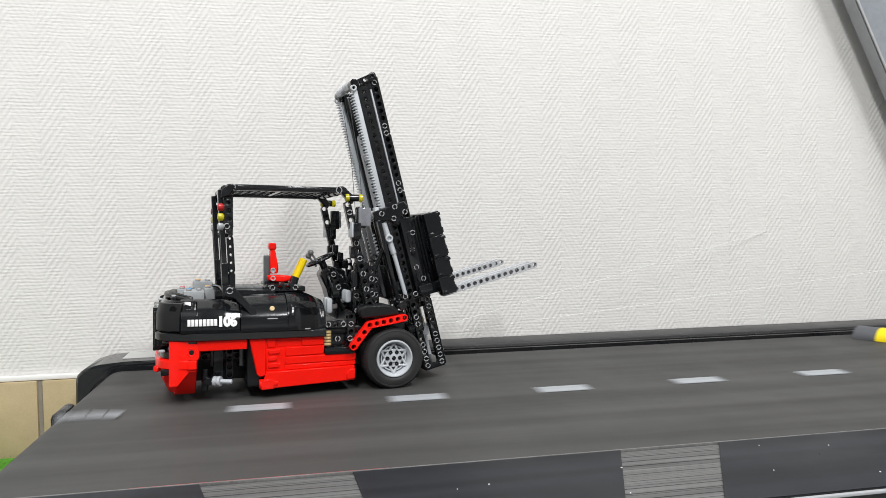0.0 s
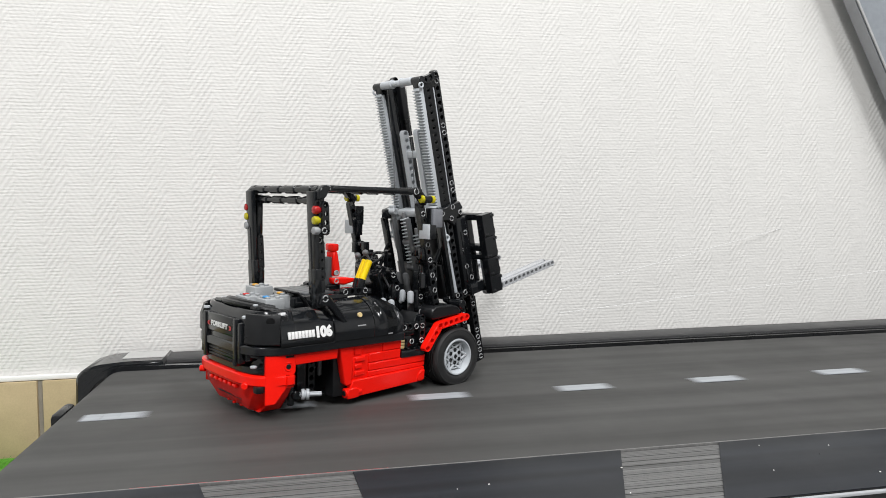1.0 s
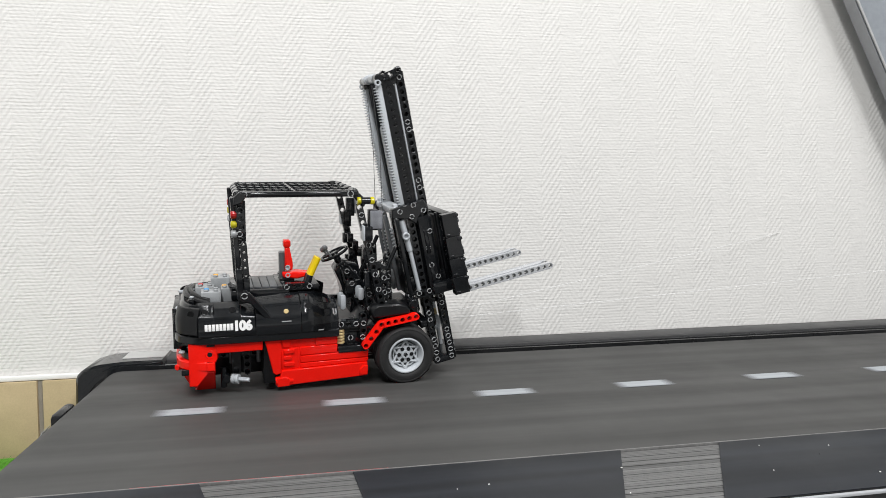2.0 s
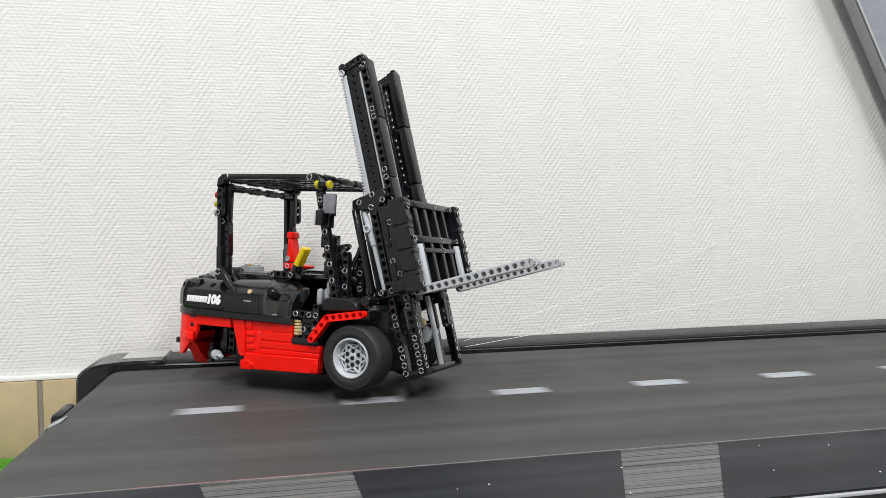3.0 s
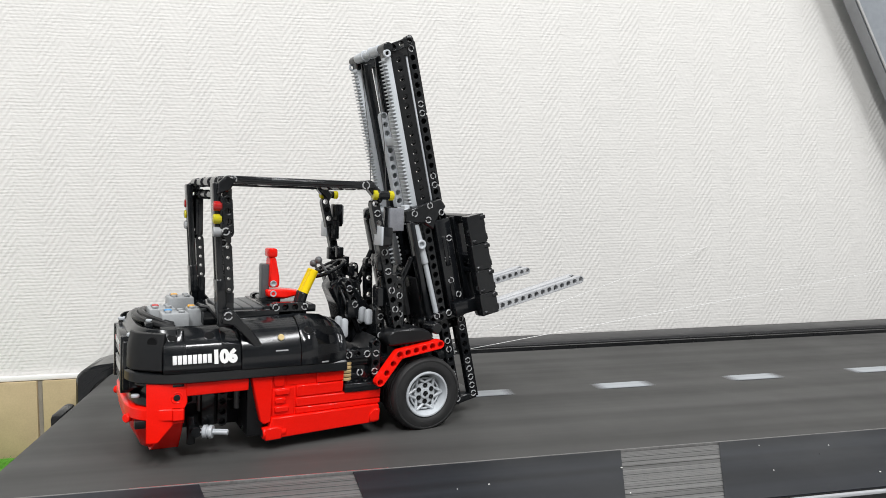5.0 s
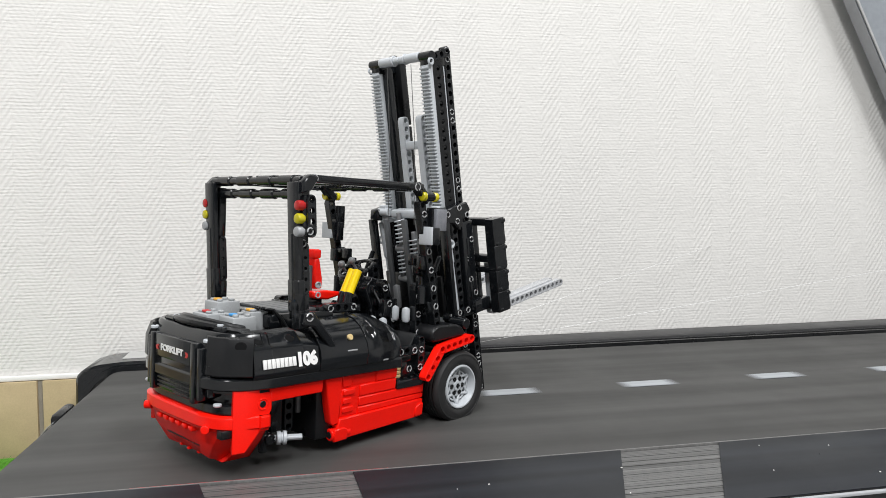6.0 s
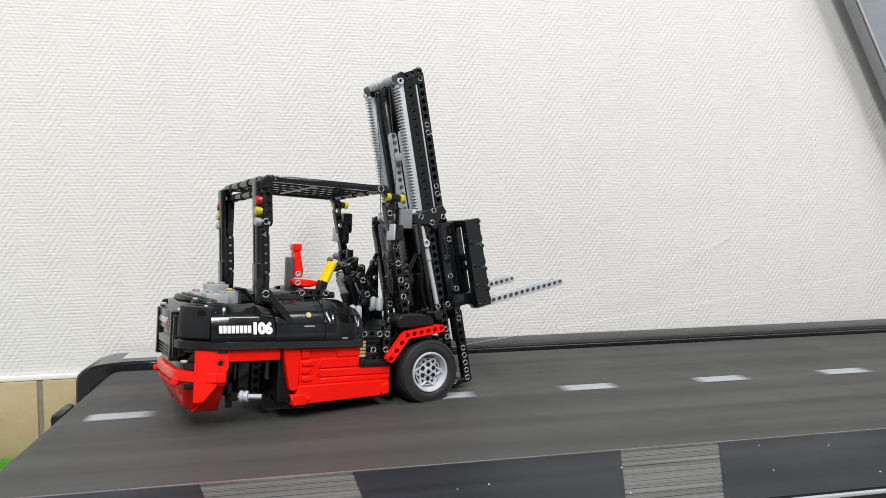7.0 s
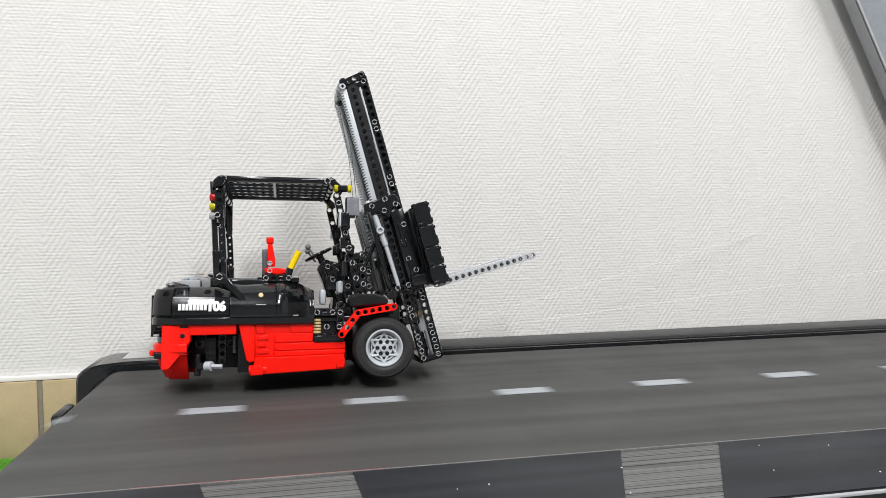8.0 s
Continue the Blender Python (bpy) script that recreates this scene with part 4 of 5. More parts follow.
for x, y, z in ((-78, -8, 145), (-78, 6, 141)):
    bm = bmesh.new()
    t = bmesh.new()
    bmesh.ops.create_uvsphere(t, u_segments=14, v_segments=10, radius=3.3)
    t.transform(Matrix.Translation((x, y, z)))
    merge(bm, t)
    cyl(bm, (x, y, z), (x + 9, y, z - 12), 1.2, 8)
    part("joystick", bm, mid_grey, lift, "grey ball-topped joystick")
for y in (-34, -20):
    bm = bmesh.new()
    rbox(bm, -66, -59, y - 3.4, y + 3.4, 80, 97, 3)
    rbox(bm, -48, -41, y - 13.4, y - 6.6, 92, 106, 3)
    part("pedal", bm, grey, lift)
bm = bmesh.new()
rbox(bm, -76, -30, -62, 62, 62, 68, 1)
rbox(bm, -76, -44, -60, 60, 40, 62, 1)
part("cab_floor", bm, black, lift)
piece("footwell_plate", black_matt, lift, prism, [(-74, 68), (-74, 70), (-52, 72), (-44, 84), (-42, 84), (-48, 68)], -57, 57, 0.6)
for sy in (-1, 1):
    bm = bmesh.new()
    rbox(bm, -73, -42, sy * 60, sy * 66.5, 41, 48, 0.8)
    for a in range(4):
        for b in range(2):
            cyl(bm, (-69 + 8 * a, sy * (62 + b * 0.1), 48), (-69 + 8 * a, sy * (62 + b * 0.1), 49.8), 2.4, 10)
    beam(bm, (-70, sy * 62, 72), (-46, sy * 62, 72), (0, 1, 0))
    beam(bm, (-46, sy * 63, 56), (-46, sy * 63, 80), (0, 1, 0))
    part("side_step", bm, black, lift)
    for px, pz in ((-70, 72), (-54, 72), (-46, 72), (-60, 57), (-47, 57)):
        pin(lift, pin_mat, (px, sy * 66.3, pz), (0, sy, 0))
    bm = bmesh.new()
    for k in range(5):
        cyl(bm, (-70, sy * 60, 50 + 3.2 * k), (-70, sy * 60, 52.6 + 3.2 * k), 4.6)
    part("knob_stack", bm, tan, lift, "tan ribbed knob")
    # fender
    bm = bmesh.new()
    beam(bm, (10, sy * 71, 77.5), (-28, sy * 71, 71), (0, 1, 0), 8)
    beam(bm, (-28, sy * 71, 71), (-45, sy * 71, 49), (0, 1, 0), 8)
    part("fender", bm, red, lift, "red bent beam over the wheel")
    bm = bmesh.new()
    prism(bm, [(-36, 77), (-38, 82), (-37, 87.5), (-31, 91.5), (-8, 91.5), (1, 89), (5, 84), (4, 80)], sy * 70.5, sy * 46, 1.6)
    part("fender_cover", bm, black_matt, lift, "matt black fender cover")
    bm = bmesh.new()
    cyl(bm, (10, sy * 68, 90), (10, sy * 50, 90), 5)
    rbox(bm, -20, 12, sy * 60, sy * 40, 70, 80, 1)
    part("fender_joint", bm, black, lift)


for sy in (-1, 1):
    for k, (x, y, z, l) in enumerate(((-36, 48, 84, 5), (-20, 52, 86, 6), (-12, 36, 84, 7))):
        bm = bmesh.new()
        beam(bm, (x, sy * y, z), (x - 2, sy * y, z + 8 * l), (0, 1, 0))
        part("cab_beam", bm, black, lift)
        for q in range(0, l, 2):
            pin(lift, pin_mat, (x - 0.3 * q, sy * (y + 3.6), z + 8 * q), (0, sy, 0))
    bm = bmesh.new()
    cyl(bm, (-30, sy * 46, 96), (-6, sy * 46, 150), 2.4)
    cyl(bm, (-30, sy * 46, 96), (-18, sy * 46, 122), 3.8)
    part("tilt_cylinder", bm, black, lift)
    bm = bmesh.new()
    cyl(bm, (-18, sy * 46, 123), (-8, sy * 46, 145), 1.6)
    part("tilt_rod", bm, grey, lift)
    bm = bmesh.new()
    for k in range(3):
        cyl(bm, (-40 + 6 * k, sy * 56, 150 - 9 * k), (-40 + 6 * k, sy * 50, 150 - 9 * k), 4)
        rbox(bm, -43 + 6 * k, -36 + 6 * k, sy * 50, sy * 42, 143 - 9 * k, 153 - 9 * k, 1)
    part("pillar_link", bm, black, lift)
bm = bmesh.new()
pipe(bm, [(-52, -14, 112), (-60, -18, 120), (-58, -24, 108), (-50, -26, 92), (-44, -24, 80)], 1.4)
part("hose", bm, black_matt, lift)
bm = bmesh.new()
pipe(bm, [(-52, 12, 112), (-61, 16, 118), (-57, 22, 104), (-46, 24, 84)], 1.4)
part("hose", bm, black_matt, lift)


# front wheels
def front_wheel(sy):
    bm = bmesh.new()
    m, _ = axis_frame((0, 0, 0), (0, sy, 0))
    m = m @ Matrix.Diagonal((0.94, 0.94, 0.86, 1))
    prof = [(21.0, -15), (22.8, -17), (26, -18.2), (31.5, -17.4), (33.6, -15), (34.2, -11)]
    for k in range(5):
        c = -8 + 4.0 * k
        prof += [(34.3, c - 1.4), (34.3, c + 0.9), (33.2, c + 1.2), (33.2, c + 1.9)]
    prof += [(34.2, 12), (33.6, 15), (31.5, 17.4), (30.4, 17.5), (30.2, 17.1), (26, 18.2), (22.8, 17.6), (21.0, 16), (20.8, 12), (20.8, -12), (21.0, -15)]
    lathe(bm, prof, m, 56, caps=False)
    tyre = part("wheel", bm, rubber, lift, "black rubber tyre on a pale grey rim")
    bm = bmesh.new()
    lathe(bm, [(21.1, -12), (21.1, 16.4), (20.5, 17.6), (19.2, 17.6), (18.5, 16.2), (17.4, 12.2), (15.6, 9.0), (15.2, 3.5), (15.2, -6), (18, -8), (21.1, -12)], m, 48, caps=False)
    part("rim", bm, grey, tyre, "pale grey wheel rim")
    bm = bmesh.new()
    lathe(bm, [(15.6, 2.0), (15.6, 3.0), (0.5, 3.0)], m, 32, caps=False)
    part("rim_back", bm, mid_grey, tyre)
    # lattice of slanting spokes inside a ring
    for k in range(12):
        u, w = math.pi / 3 * (k // 2), math.pi / 3 * (k // 2) + (math.pi / 6 if k % 2 else -math.pi / 6)
        rb = bmesh.new()
        cyl(rb, m @ Vector((9.5 * math.cos(u), 9.5 * math.sin(u), 10.0)), m @ Vector((17.6 * math.cos(w), 17.6 * math.sin(w), 11.5)), 1.3, 8)
        part("spoke", rb, grey, tyre)
    bm = bmesh.new()
    ring(bm, m @ Vector((0, 0, 10.6)), (0, sy, 0), 13.2, 0.8, 36, 6)
    part("spoke_ring", bm, grey, tyre)
    bm = bmesh.new()
    lathe(bm, [(10.4, 3), (10.4, 10.4), (9.9, 11.0), (5.0, 11.4), (4.6, 12.6), (2.4, 12.8), (2.2, 8)], m, 40, caps=False)
    part("hub", bm, grey, tyre)
    for k in range(6):
        a = 2 * math.pi * k / 6
        # hub openings are black discs that imitate shaded holes
        bm = bmesh.new()
        lathe(bm, [(2.3, 9.6), (2.3, 11.6), (2.0, 11.7), (1.9, 11.2), (0.2, 11.2)], m @ Matrix.Translation((7.4 * math.cos(a), 7.4 * math.sin(a), 0.2)), 14, caps=False)
        part("hub_shade_disc", bm, black_matt, tyre)
    bm = bmesh.new()
    rb = bmesh.new()
    box(rb, -2.4, 2.4, -0.8, 0.8, 5, 13.1)
    box(rb, -0.8, 0.8, -2.4, 2.4, 5, 13.12)
    rb.transform(m)
    merge(bm, rb)
    part("axle_end", bm, black, tyre)
    return tyre


wheels = [(front_wheel(sy), sy) for sy in (-1, 1)]
bm = bmesh.new()
cyl(bm, (0, -50, 34.3), (0, 50, 34.3), 2.4)
part("front_axle", bm, black, lift)

# ---- mast, in its own frame: x ahead of its front face, z along it from the bottom pin ----
bm = bmesh.new()
rbox(bm, -22, 2, -45.5, 45.5, -5.5, 1, 1.2)
rbox(bm, -30, -20, -44, 44, 40, 48, 1)
mast = part("mast", bm, black, lift, "tilting black lift mast with grey toothed racks")
for sy in (-1, 1):
    bm = bmesh.new()
    beam(bm, (-1.5, sy * 42, 0), (-1.5, sy * 42, 168), (0, 1, 0))
    beam(bm, (-18.5, sy * 42, -2), (-18.5, sy * 42, 166), (0, 1, 0))
    rbox(bm, -21, -8, sy * 39, sy * 36, 70, 166, 0.8)
    rbox(bm, 2.2, 3.4, sy * 46, sy * 37, -4, 72, 0.5)
    part("outer_upright", bm, black, mast)
    for k in range(10):
        pin(mast, pin_mat, (3.5, sy * 41.5, 4 + 8 * k), (1, 0, 0))
    for k, u in ((0, -1.5), (1, -1.5), (2, -1.5), (3, -1.5), (4, -1.5), (8, -1.5), (9, -1.5), (0, -18.5), (1, -18.5), (2, -18.5), (3, -18.5), (6, -18.5), (7, -18.5)):
        pin(mast, pin_mat, (u, sy * 45.8, 8 * k), (0, sy, 0))
    for u, w in ((-30, 176), (-14, 180), (-4, 172), (-18, 168), (-36, 82), (-26, 82), (-14, 82), (-6, 130), (-6, 110), (-1, 148), (-1, 96)):
        pin(mast, pin_mat, (u, sy * 49.3, w), (0, sy, 0))
    bm = bmesh.new()
    prism(bm, [(-40, 170), (-38, 180), (-2, 184), (2, 176), (-10, 166), (-14, 158), (-22, 166)], sy * 49, sy * 37, 1)
    beam(bm, (-38, sy * 45, 80), (-6, sy * 45, 80), (0, 1, 0), 8)
    rbox(bm, -38, -33.5, sy * 54, sy * 44, 82, 170, 1)
    rbox(bm, -38, -33.5, sy * 47, sy * 40, 80, 84, 1)
    rbox(bm, -12, 3, sy * 49, sy * 40, 84, 166, 1.2)
    rbox(bm, -8, -4, sy * 50.5, sy * 48, 90, 108, 0.6)
    rbox(bm, -8, -4, sy * 50.5, sy * 48, 124, 150, 0.6)
    part("mast_bracket", bm, black, mast)
    bm = bmesh.new()
    cyl(bm, (-24, sy * 44, 84), (-26, sy * 44, 132), 2.4)
    cyl(bm, (-26, sy * 44, 130), (-29, sy * 44, 166), 3.2)
    ring(bm, (-28, sy * 48.0, 148), (0, 1, 0), 3.2, 1.3, 16, 6)
    part("lift_cylinder", bm, grey, mast, "pale grey lift cylinder")
    # inner mast
    bm = bmesh.new()
    beam(bm, (-0.2, sy * 34.5, 40), (-0.2, sy * 34.5, 324), (0, 1, 0))
    beam(bm, (-14, sy * 34.5, 40), (-14, sy * 34.5, 314), (0, 1, 0))
    rbox(bm, -21, -13.2, sy * 31.5, sy * 22.5, 60, 314, 0.8)
    for w in (64, 128, 192, 256, 312):
        rbox(bm, -14, 2, sy * 36.5, sy * 31.5, w, w + 5, 0.6)
    part("inner_upright", bm, black, mast)
    for k in range(4):
        bm = bmesh.new()
        rbox(bm, -3.5, 4.9, sy * 31, sy * 22, 322 - 64 * (k + 1) + 1.5, 322 - 64 * k, 0.8)
        rbox(bm, 3.5, 5.1, sy * 37.4, sy * 22.3, 322 - 64 * (k + 1) + 1.5, 322 - 64 * k, 0.7)
        part("face_panel", bm, black_matt, mast)
    for k in (0, 1, 7, 8, 15, 16, 19):
        pin(mast, pin_mat, (-0.2, sy * 37.9, 324 - 8 * k), (0, sy, 0))
    bm = bmesh.new()
    rbox(bm, -6.4, -4.7, sy * 37.5, sy * 34.5, 172, 314, 0.5)
    part("slide_rod", bm, grey, mast, "pale grey slide rod")
    bm = bmesh.new()
    beam(bm, (-14.2, sy * 37.5, 172), (-14.2, sy * 37.5, 308), (0, 1, 0), 2.4, 13.4)
    part("side_panel", bm, black_matt, mast)
    bm = bmesh.new()
    rbox(bm, -26, -21, sy * 38.5, sy * 28.5, 168, 312, 0.5)
    for k in range(45):
        w = 170 + 3.15 * k
        prism(bm, [(-25.5, w - 1.1), (-28.6, w - 0.5), (-28.6, w + 0.5), (-25.5, w + 1.1)], sy * 38.5, sy * 28.5, 0)
    part("rack", bm, grey, mast, "pale grey toothed rack")
    bm = bmesh.new()
    beam(bm, (-18, sy * 36.5, 318.5), (-2, sy * 36.5, 322), (0, 1, 0), 8)
    cyl(bm, (-23, sy * 41.5, 319), (-23, sy * 26.5, 319), 4.4)
    rbox(bm, -26, -4, sy * 38.5, sy * 27.5, 310, 319, 1)
    part("mast_head", bm, black, mast)
    bm = bmesh.new()
    ring(bm, (-25, sy * 40.5, 314), (0, 1, 0), 2.6, 1.2, 16, 6)
    cyl(bm, (-24, sy * 26.5, 319.5), (-24, sy * 9, 319.5), 4.4)
    cyl(bm, (-24, sy * 9, 319.5), (-24, sy * 0.5, 319.5), 3.4)
    ring(bm, (-24, sy * 8, 319.5), (0, 1, 0), 4.0, 1.2, 18, 6)
    part("pulley_tube", bm, grey, mast, "pale grey tube under the mast head")
    bm = bmesh.new()
    rbox(bm, -34, -20, sy * 40, sy * 29, 166.5, 172, 1)
    cyl(bm, (-33, sy * 42, 177), (-33, sy * 27, 177), 4.0)
    ring(bm, (-24, sy * 41, 171), (0, 1, 0), 3.0, 1.3, 16, 6)
    rbox(bm, -34, -29, sy * 40, sy * 31, 168, 184, 1)
    part("rack_foot", bm, grey, mast, "pale grey connector under the rack")
    # forks
    bm = bmesh.new()
    beam(bm, (16, sy * 52.5, 74.8), (132, sy * 52.5, 76.4), (0, 1, 0), 6)
    beam(bm, (24, sy * 39, 74.9), (132, sy * 39, 76.4), (0, 1, 0), 6)
    rbox(bm, 20, 126, sy * 50.5, sy * 40.5, 77.6, 79.4, 0.6, Matrix.Rotation(radians(-1), 4, "Y") @ Matrix.Translation((-1, 0, 0)))
    part("fork", bm, fork_grey, mast, "pale grey fork of two drilled beams")
    bm = bmesh.new()
    rbox(bm, 22, 26.5, sy * 50, sy * 42, 78, 120, 1)
    part("fork_shank", bm, grey, mast)
    # load carriage, side stacks
    for w0, w1 in ((75, 94), (95, 115), (116, 139), (140, 165)):
        bm = bmesh.new()
        rbox(bm, 10, 27, sy * 68, sy * 58, w0 - 0.35, w1 + 0.35, 0.35, seg=1)
        rbox(bm, 23, 28.4, sy * 68.6, sy * 59, w1 - 4.5, w1 - 1.2, 0.4, seg=1)
        rbox(bm, 24, 28.4, sy * 67.4, sy * 59, w0 + 1.5, w0 + 7, 0.4, seg=1)
        rbox(bm, 12, 16, sy * 68.5, sy * 60, w0 + 1.0, w0 + 3.2, 0.3, seg=1)
        part("carriage_end", bm, black, mast)
    bm = bmesh.new()
    for y in (sy * 34, sy * 12):
        rbox(bm, 12, 22.5, y - 3.8, y + 3.8, 76, 164, 0.8)
    beam(bm, (19, sy * 56.5, 122), (19, sy * 56.5, 162), (1, 0, 0), 6)
    part("carriage_post", bm, black, mast)
    for w in (80, 100, 124, 156):
        pin(mast, pin_mat, (28.4, sy * 63, w), (1, 0, 0))
    bm = bmesh.new()
    rbox(bm, -30, 12, sy * 36, sy * 30, 84, 98, 1)
    rbox(bm, -10, 12, sy * 56, sy * 46, 78, 90, 1)
    part("carriage_arm", bm, black, mast)
    # thread from the mast head down to the cab
    bm = bmesh.new()
    pipe(bm, [(-26, sy * 16, 314), (-32, sy * 17, 240), (-44, sy * 18, 168)], 0.35, 6)
    part("thread", bm, thread_mat, mast)
for w, h, d in ((158, 7, 8), (122, 7, 8), (112, 5, 8), (75, 7, 9)):
    bm = bmesh.new()
    rbox(bm, 22 - d, 24, -62, 62, w, w + h, 1.2)
    part("carriage_bar", bm, black, mast)
    for y in (-52, 12, 52):
        pin(mast, pin_mat, (24.2, y, w + h / 2), (1, 0, 0))
piece("carriage_plate", black_matt, mast, rbox, 10, 14, -32, 32, 78, 162, 0.8)
# between the uprights
for y in (-12, 12):
    bm = bmesh.new()
    beam(bm, (-16, y, 176), (-16, y, 264), (0, 1, 0))
    part("lift_arm", bm, grey, mast, "pale grey drilled lift arm")
piece("lift_arm_tie", grey, mast, rbox, -19, -13, -12, 12, 236, 244, 1)
piece("lift_arm_foot", grey, mast, rbox, -36, -22, -22, 22, 172, 180, 2)
for y, w0 in ((8, 118), (8, 148), (-10, 130)):
    bm = bmesh.new()
    pipe(bm, [(-38 + 4.6 * math.cos(a), y + 4.6 * math.sin(a), w0 + 24 * a / 37.7) for a in [37.7 * i / 96 for i in range(97)]], 0.9, 6)
    part("spring", bm, grey, mast, "grey coil spring")
    bm = bmesh.new()
    cyl(bm, (-38, y, w0 - 6), (-38, y, w0 + 30), 2.4)
    cyl(bm, (-38, y - 7, w0 - 5), (-38, y + 7, w0 - 5), 3.6)
    part("shock_rod", bm, mid_grey, mast)
for y in (22, -3, -22):
    piece("mast_strut", dark_grey, mast, rbox, -44, -40, y - 3, y + 3, 84, 172, 1)
for y in (28, 14, -12):
    piece("grip_block", mid_grey, mast, rbox, -48, -42, y - 3.4, y + 3.4, 84, 108, 2.6)
piece("mast_backplate", black_matt, mast, rbox, -36, -32, -38, 38, 78, 118, 1)
bm = bmesh.new()
m, _ = axis_frame((-6, -16, 34), (-6, 16, 34))
lathe(bm, [(3, 0), (7.2, 0.5), (7.6, 2), (5.5, 5), (3, 6), (3, 26), (5.5, 27), (3, 31)], m, 24)
for k in range(20):
    rb = bmesh.new()
    box(rb, 6.8, 8.8, -0.6, 0.6, 0.5, 3)
    rb.transform(m @ Matrix.Rotation(2 * math.pi * k / 20, 4, "Z"))
    merge(bm, rb)
part("gear", bm, grey, mast, "pale grey bevel gear")
piece("gear_bush", tan, mast, cyl, (-10, -14, 46), (-2, -14, 46), 4)
bm = bmesh.new()
rbox(bm, -2, 2, -3, 3, 0, 72, 1)
part("centre_slide", bm, grey, mast)



# ---- what moves ----
def motions():
    # seconds, place of the front axle's foot, lean, pitch and heading
    ride = [(0, 0.0874, 0.0471, -0.0047, -1.68, 1.79, 8.99), (0.1, 0.0893, 0.0476, -0.0045, -1.59, 1.77, 9.03), (0.2, 0.0897, 0.0481, -0.0043, -1.5, 1.75, 9.07), (0.3, 0.0882, 0.0486, -0.004, -1.41, 1.73, 9.11), (0.4, 0.0857, 0.042, 0.0172, -5.03, -3.5, 7.78), (0.5, 0.0622, 0.0279, 0.0235, -6.46, -2.34, 4.69), (0.6, 0.0689, 0.0043, -0.0025, -5.12, 4.0, 1.91), (0.8, 0.1355, -0.0036, -0.0019, 1.13, 0.81, 10.64), (1, 0.1305, 0.0429, -0.0026, 1.74, 1.12, 30.58), (1.2, 0.1096, 0.0825, -0.001, 0.09, 0.78, 39.61), (1.5, 0.1185, 0.0698, 0.0033, -2.88, 0.77, 24.48), (1.8, 0.1126, 0.069, -0.001, 3.3, 0.45, 12.14), (2, 0.1068, 0.0716, 0.0045, 6.42, -0.35, 6.23), (2.2, 0.1062, 0.0651, 0.005, 5.59, -0.56, -1.67), (3.3, 0.0843, -0.0391, 0.0059, -6.11, 2.04, -39.53), (3.5, 0.1041, -0.0416, -0.0015, 2.84, 0.9, -36.66), (3.7, 0.0972, -0.0636, -0.003, -0.64, 1.81, -38.73), (4, 0.0757, -0.1037, 0.0027, -9.53, 2.77, -38.42), (4.2, 0.0801, -0.1161, 0.0086, -8.04, 1.09, -31.64), (4.5, 0.0954, -0.1094, 0.0001, 1.86, 1.04, -10.74), (4.7, 0.085, -0.106, -0.0026, 1.81, 2.41, 1.6), (5.8, 0.0948, -0.0969, 0.0004, 0.99, 0.99, 36.28), (6, 0.0993, -0.0882, -0.0037, 1.54, 2.43, 35.32), (6.2, 0.0945, -0.0604, 0.0048, 6.4, 0.21, 36.88), (6.5, 0.0962, -0.0262, 0.0089, 7.6, -1.09, 36.09), (6.8, 0.1029, -0.0252, 0.0005, 1.88, 0.93, 26.28), (7, 0.1002, -0.0164, -0.0083, -2.22, 4.65, 19.54), (7.2, 0.087, 0.0104, -0.0006, -0.62, 3.73, 18.75), (7.5, 0.0902, 0.0459, -0.0051, -2.66, 2.12, 11.39), (7.8, 0.078, 0.0512, -0.0004, -5.76, 2.32, 4.5), (8, 0.0865, 0.0446, 0.0008, -7.04, 1.81, 0.91)]
    walk(lift, [(t, pose(x, y, BELT + z, rx, ry, rz)) for t, x, y, z, rx, ry, rz in ride])
    # mast tilt round its foot
    pivot = Matrix.Translation((0.0103, 0, 0.0619))
    rest = pose(0.0635, 0, 0.0238, 0, -13.36, 0)
    tilt = [(0, -1.18), (0.3, -1.15), (0.4, 3.63), (0.5, 0.04), (0.6, -1.14), (0.8, 0.99), (1, 0.07), (1.2, -2.27), (1.5, -2.39), (1.8, 3.84), (2, 1.72), (2.2, -4.31), (3.3, -2.53), (3.5, -3.58), (3.7, -1.26), (4, 1.0), (4.2, -0.91), (4.5, -5.94), (4.7, 1.21), (5.8, -4.41), (6, 2.62), (6.2, 4.62), (6.5, -3.83), (6.8, -0.54), (7, 0.88), (7.2, 1.91), (7.5, -5.12), (7.8, 1.0), (8, -2.01)]
    walk(mast, [(t, pivot @ pose(0, 0, 0, 0, a, 0) @ pivot.inverted() @ rest) for t, a in tilt])
    # wheels, in small steps of turn
    for ob, sy in wheels:
        walk(ob, [(k / FPS, pose(0, sy * 0.058, 0.0343, 0, 39.0 * k, 0)) for k in range(round(SECONDS * FPS) + 1)])
    # belt's travel in metres, then each dash along the loop
    run = [(0, -0.116), (0.1, 0.168), (0.2, 0.446), (0.3, 0.730), (0.4, 1.027), (0.5, 1.312), (0.6, 1.553), (1, 2.631), (1.5, 4.137), (2, 5.640), (2.2, 6.212), (3.3, 9.421), (3.5, 9.995), (4, 11.350), (4.5, 12.839), (4.7, 13.408), (5.8, 16.606), (6, 17.175), (6.5, 18.675), (6.8, 19.593), (7, 20.166), (7.5, 21.669), (8, 23.160)]
    ts, ds = [r[0] for r in run], [r[1] for r in run]
    total = 2 * (SPAN + math.pi * R)
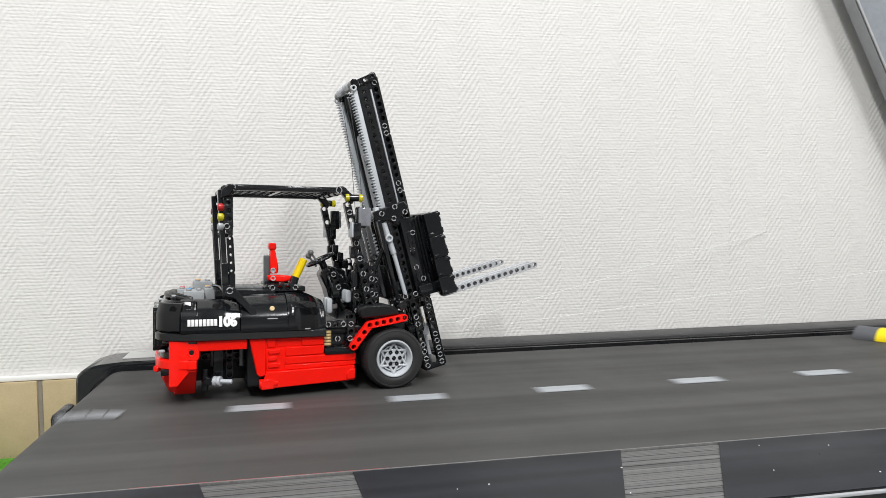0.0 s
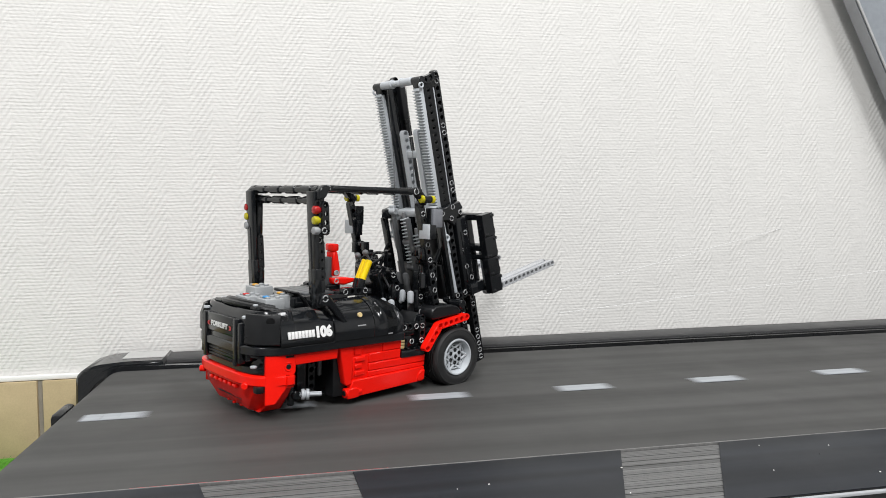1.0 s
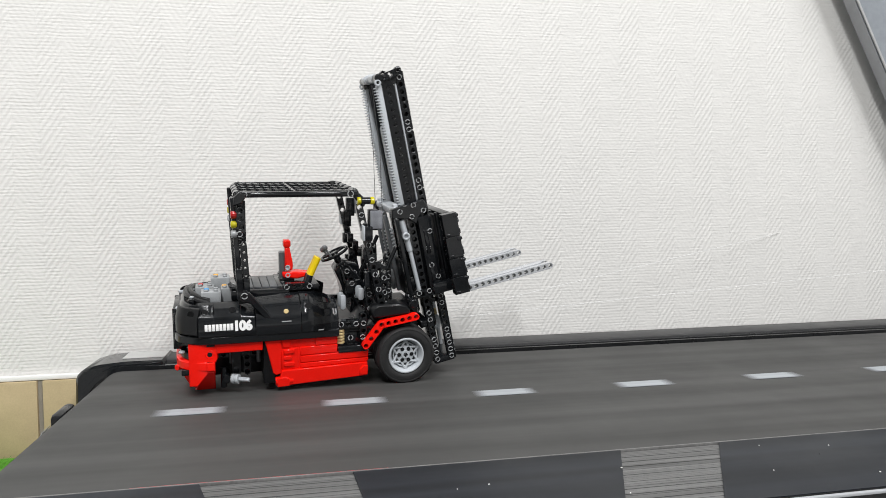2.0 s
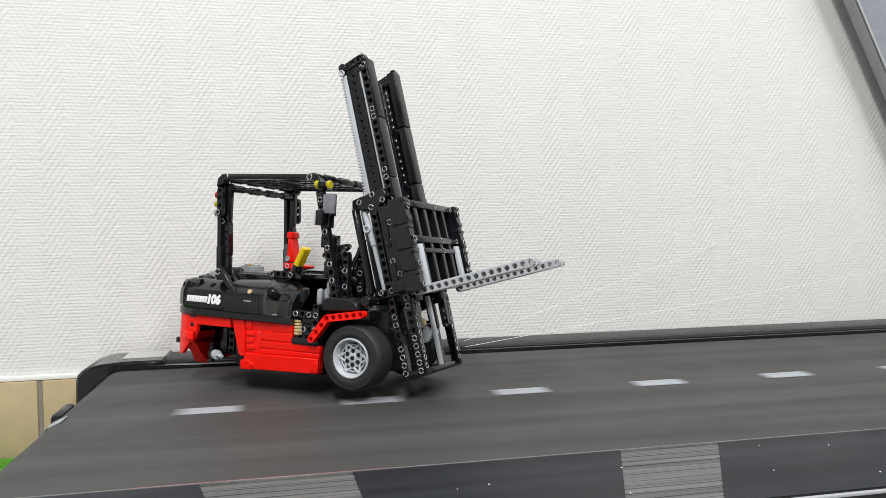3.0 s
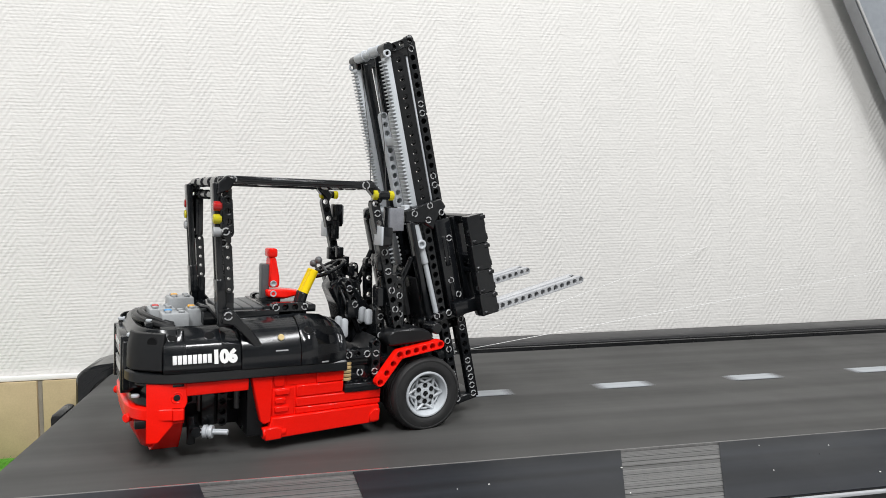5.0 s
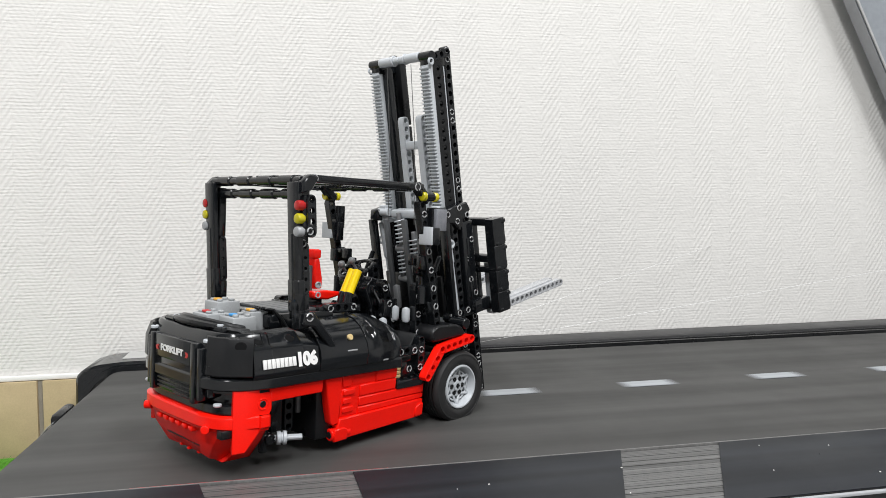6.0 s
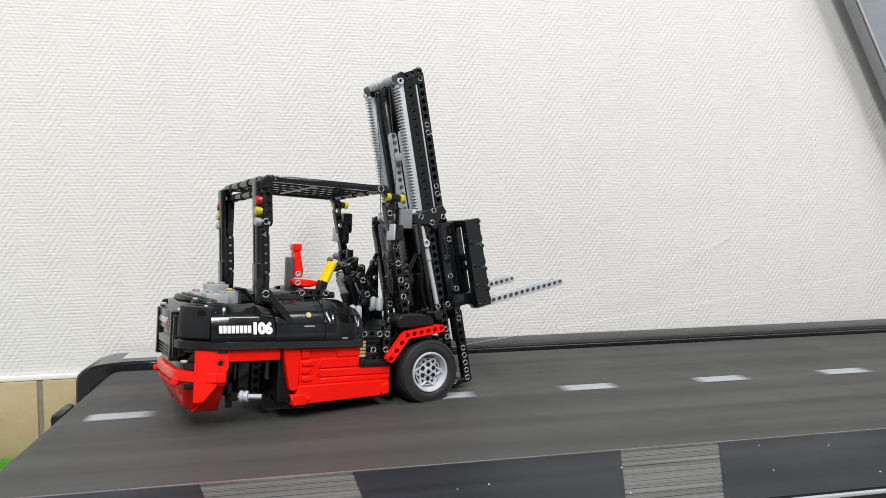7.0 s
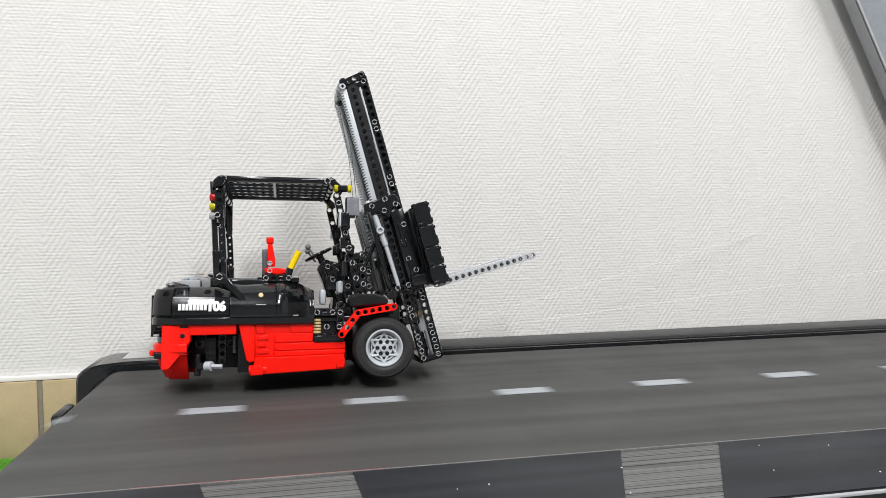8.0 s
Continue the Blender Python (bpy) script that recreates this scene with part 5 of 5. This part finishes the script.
    for ob, s0 in dashes:
        rows, last = [], None
        for k in range(round(SECONDS * FPS) + 1):
            t = k / FPS
            s = RIGHT + s0 + float(np.interp(t, ts, ds))
            x, z, a = loop(s, R + 0.0002)
            if last is not None:                # turn on by less than a right angle a row
                step = (a - last + math.pi) % (2 * math.pi) - math.pi
                a = last + max(-1.5, min(1.5, step))
            last = a
            rows.append((t, Matrix.Translation((x, CENTRE, z)) @ Matrix.Rotation(-a, 4, "Y")))
        walk(ob, rows)
    # the bump rides in, is struck and leaves over the end of the belt
    trip = [(0, 0.862, -0.039, 0.0, -64), (0.1, 0.709, -0.041, 0.0, -64), (0.2, 0.527, -0.040, 0.0, -64), (0.3, 0.3125, -0.05, 0.0, -59), (0.4, 0.061, -0.055, 0.0, -56), (0.5, -0.145, -0.070, 0.0, -109), (0.6, -0.313, -0.024, 0.012, -172), (0.7, -0.70, -0.06, -0.06, -182), (0.8, -0.92, -0.08, -BELT, -184), (0.9, -0.98, -0.08, -BELT, -184), (SECONDS, -0.98, -0.08, -BELT, -184)]
    walk(hump, [(t, pose(x, y, BELT + 0.0006 + z, 0, 0, a)) for t, x, y, z, a in trip])
    throw = [(0, 0.862, -0.039, 0.0075), (0.1, 0.709, -0.041, 0.0075), (0.2, 0.527, -0.040, 0.0075), (0.3, 0.3125, -0.05, 0.0075), (0.4, 0.06, -0.055, 0.0075), (0.5, -0.205, -0.054, 0.011), (0.6, -0.48, -0.06, -0.05), (0.7, -0.74, -0.07, 0.0075 - BELT), (0.8, -0.80, 0.10, 0.0075 - BELT), (SECONDS, -0.80, 0.10, 0.0075 - BELT)]
    walk(ball, [(t, pose(x, y, BELT + z)) for t, x, y, z in throw])
    # strings from the mast's foot to the treadmill's front
    for ob, near, far in zip(strings, ((0.074, 0.044, 0.047), (0.076, 0.043, 0.041)), ((0.544, 0.19, BELT + 0.116), (0.806, 0.10, BELT + 0.096))):
        rows = []
        for t, x, y, z, rx, ry, rz in ride:
            a = pose(x, y, BELT + z, rx, ry, rz) @ Vector(near)
            rows.append((t, look(a, far)))
        walk(ob, rows)


motions()
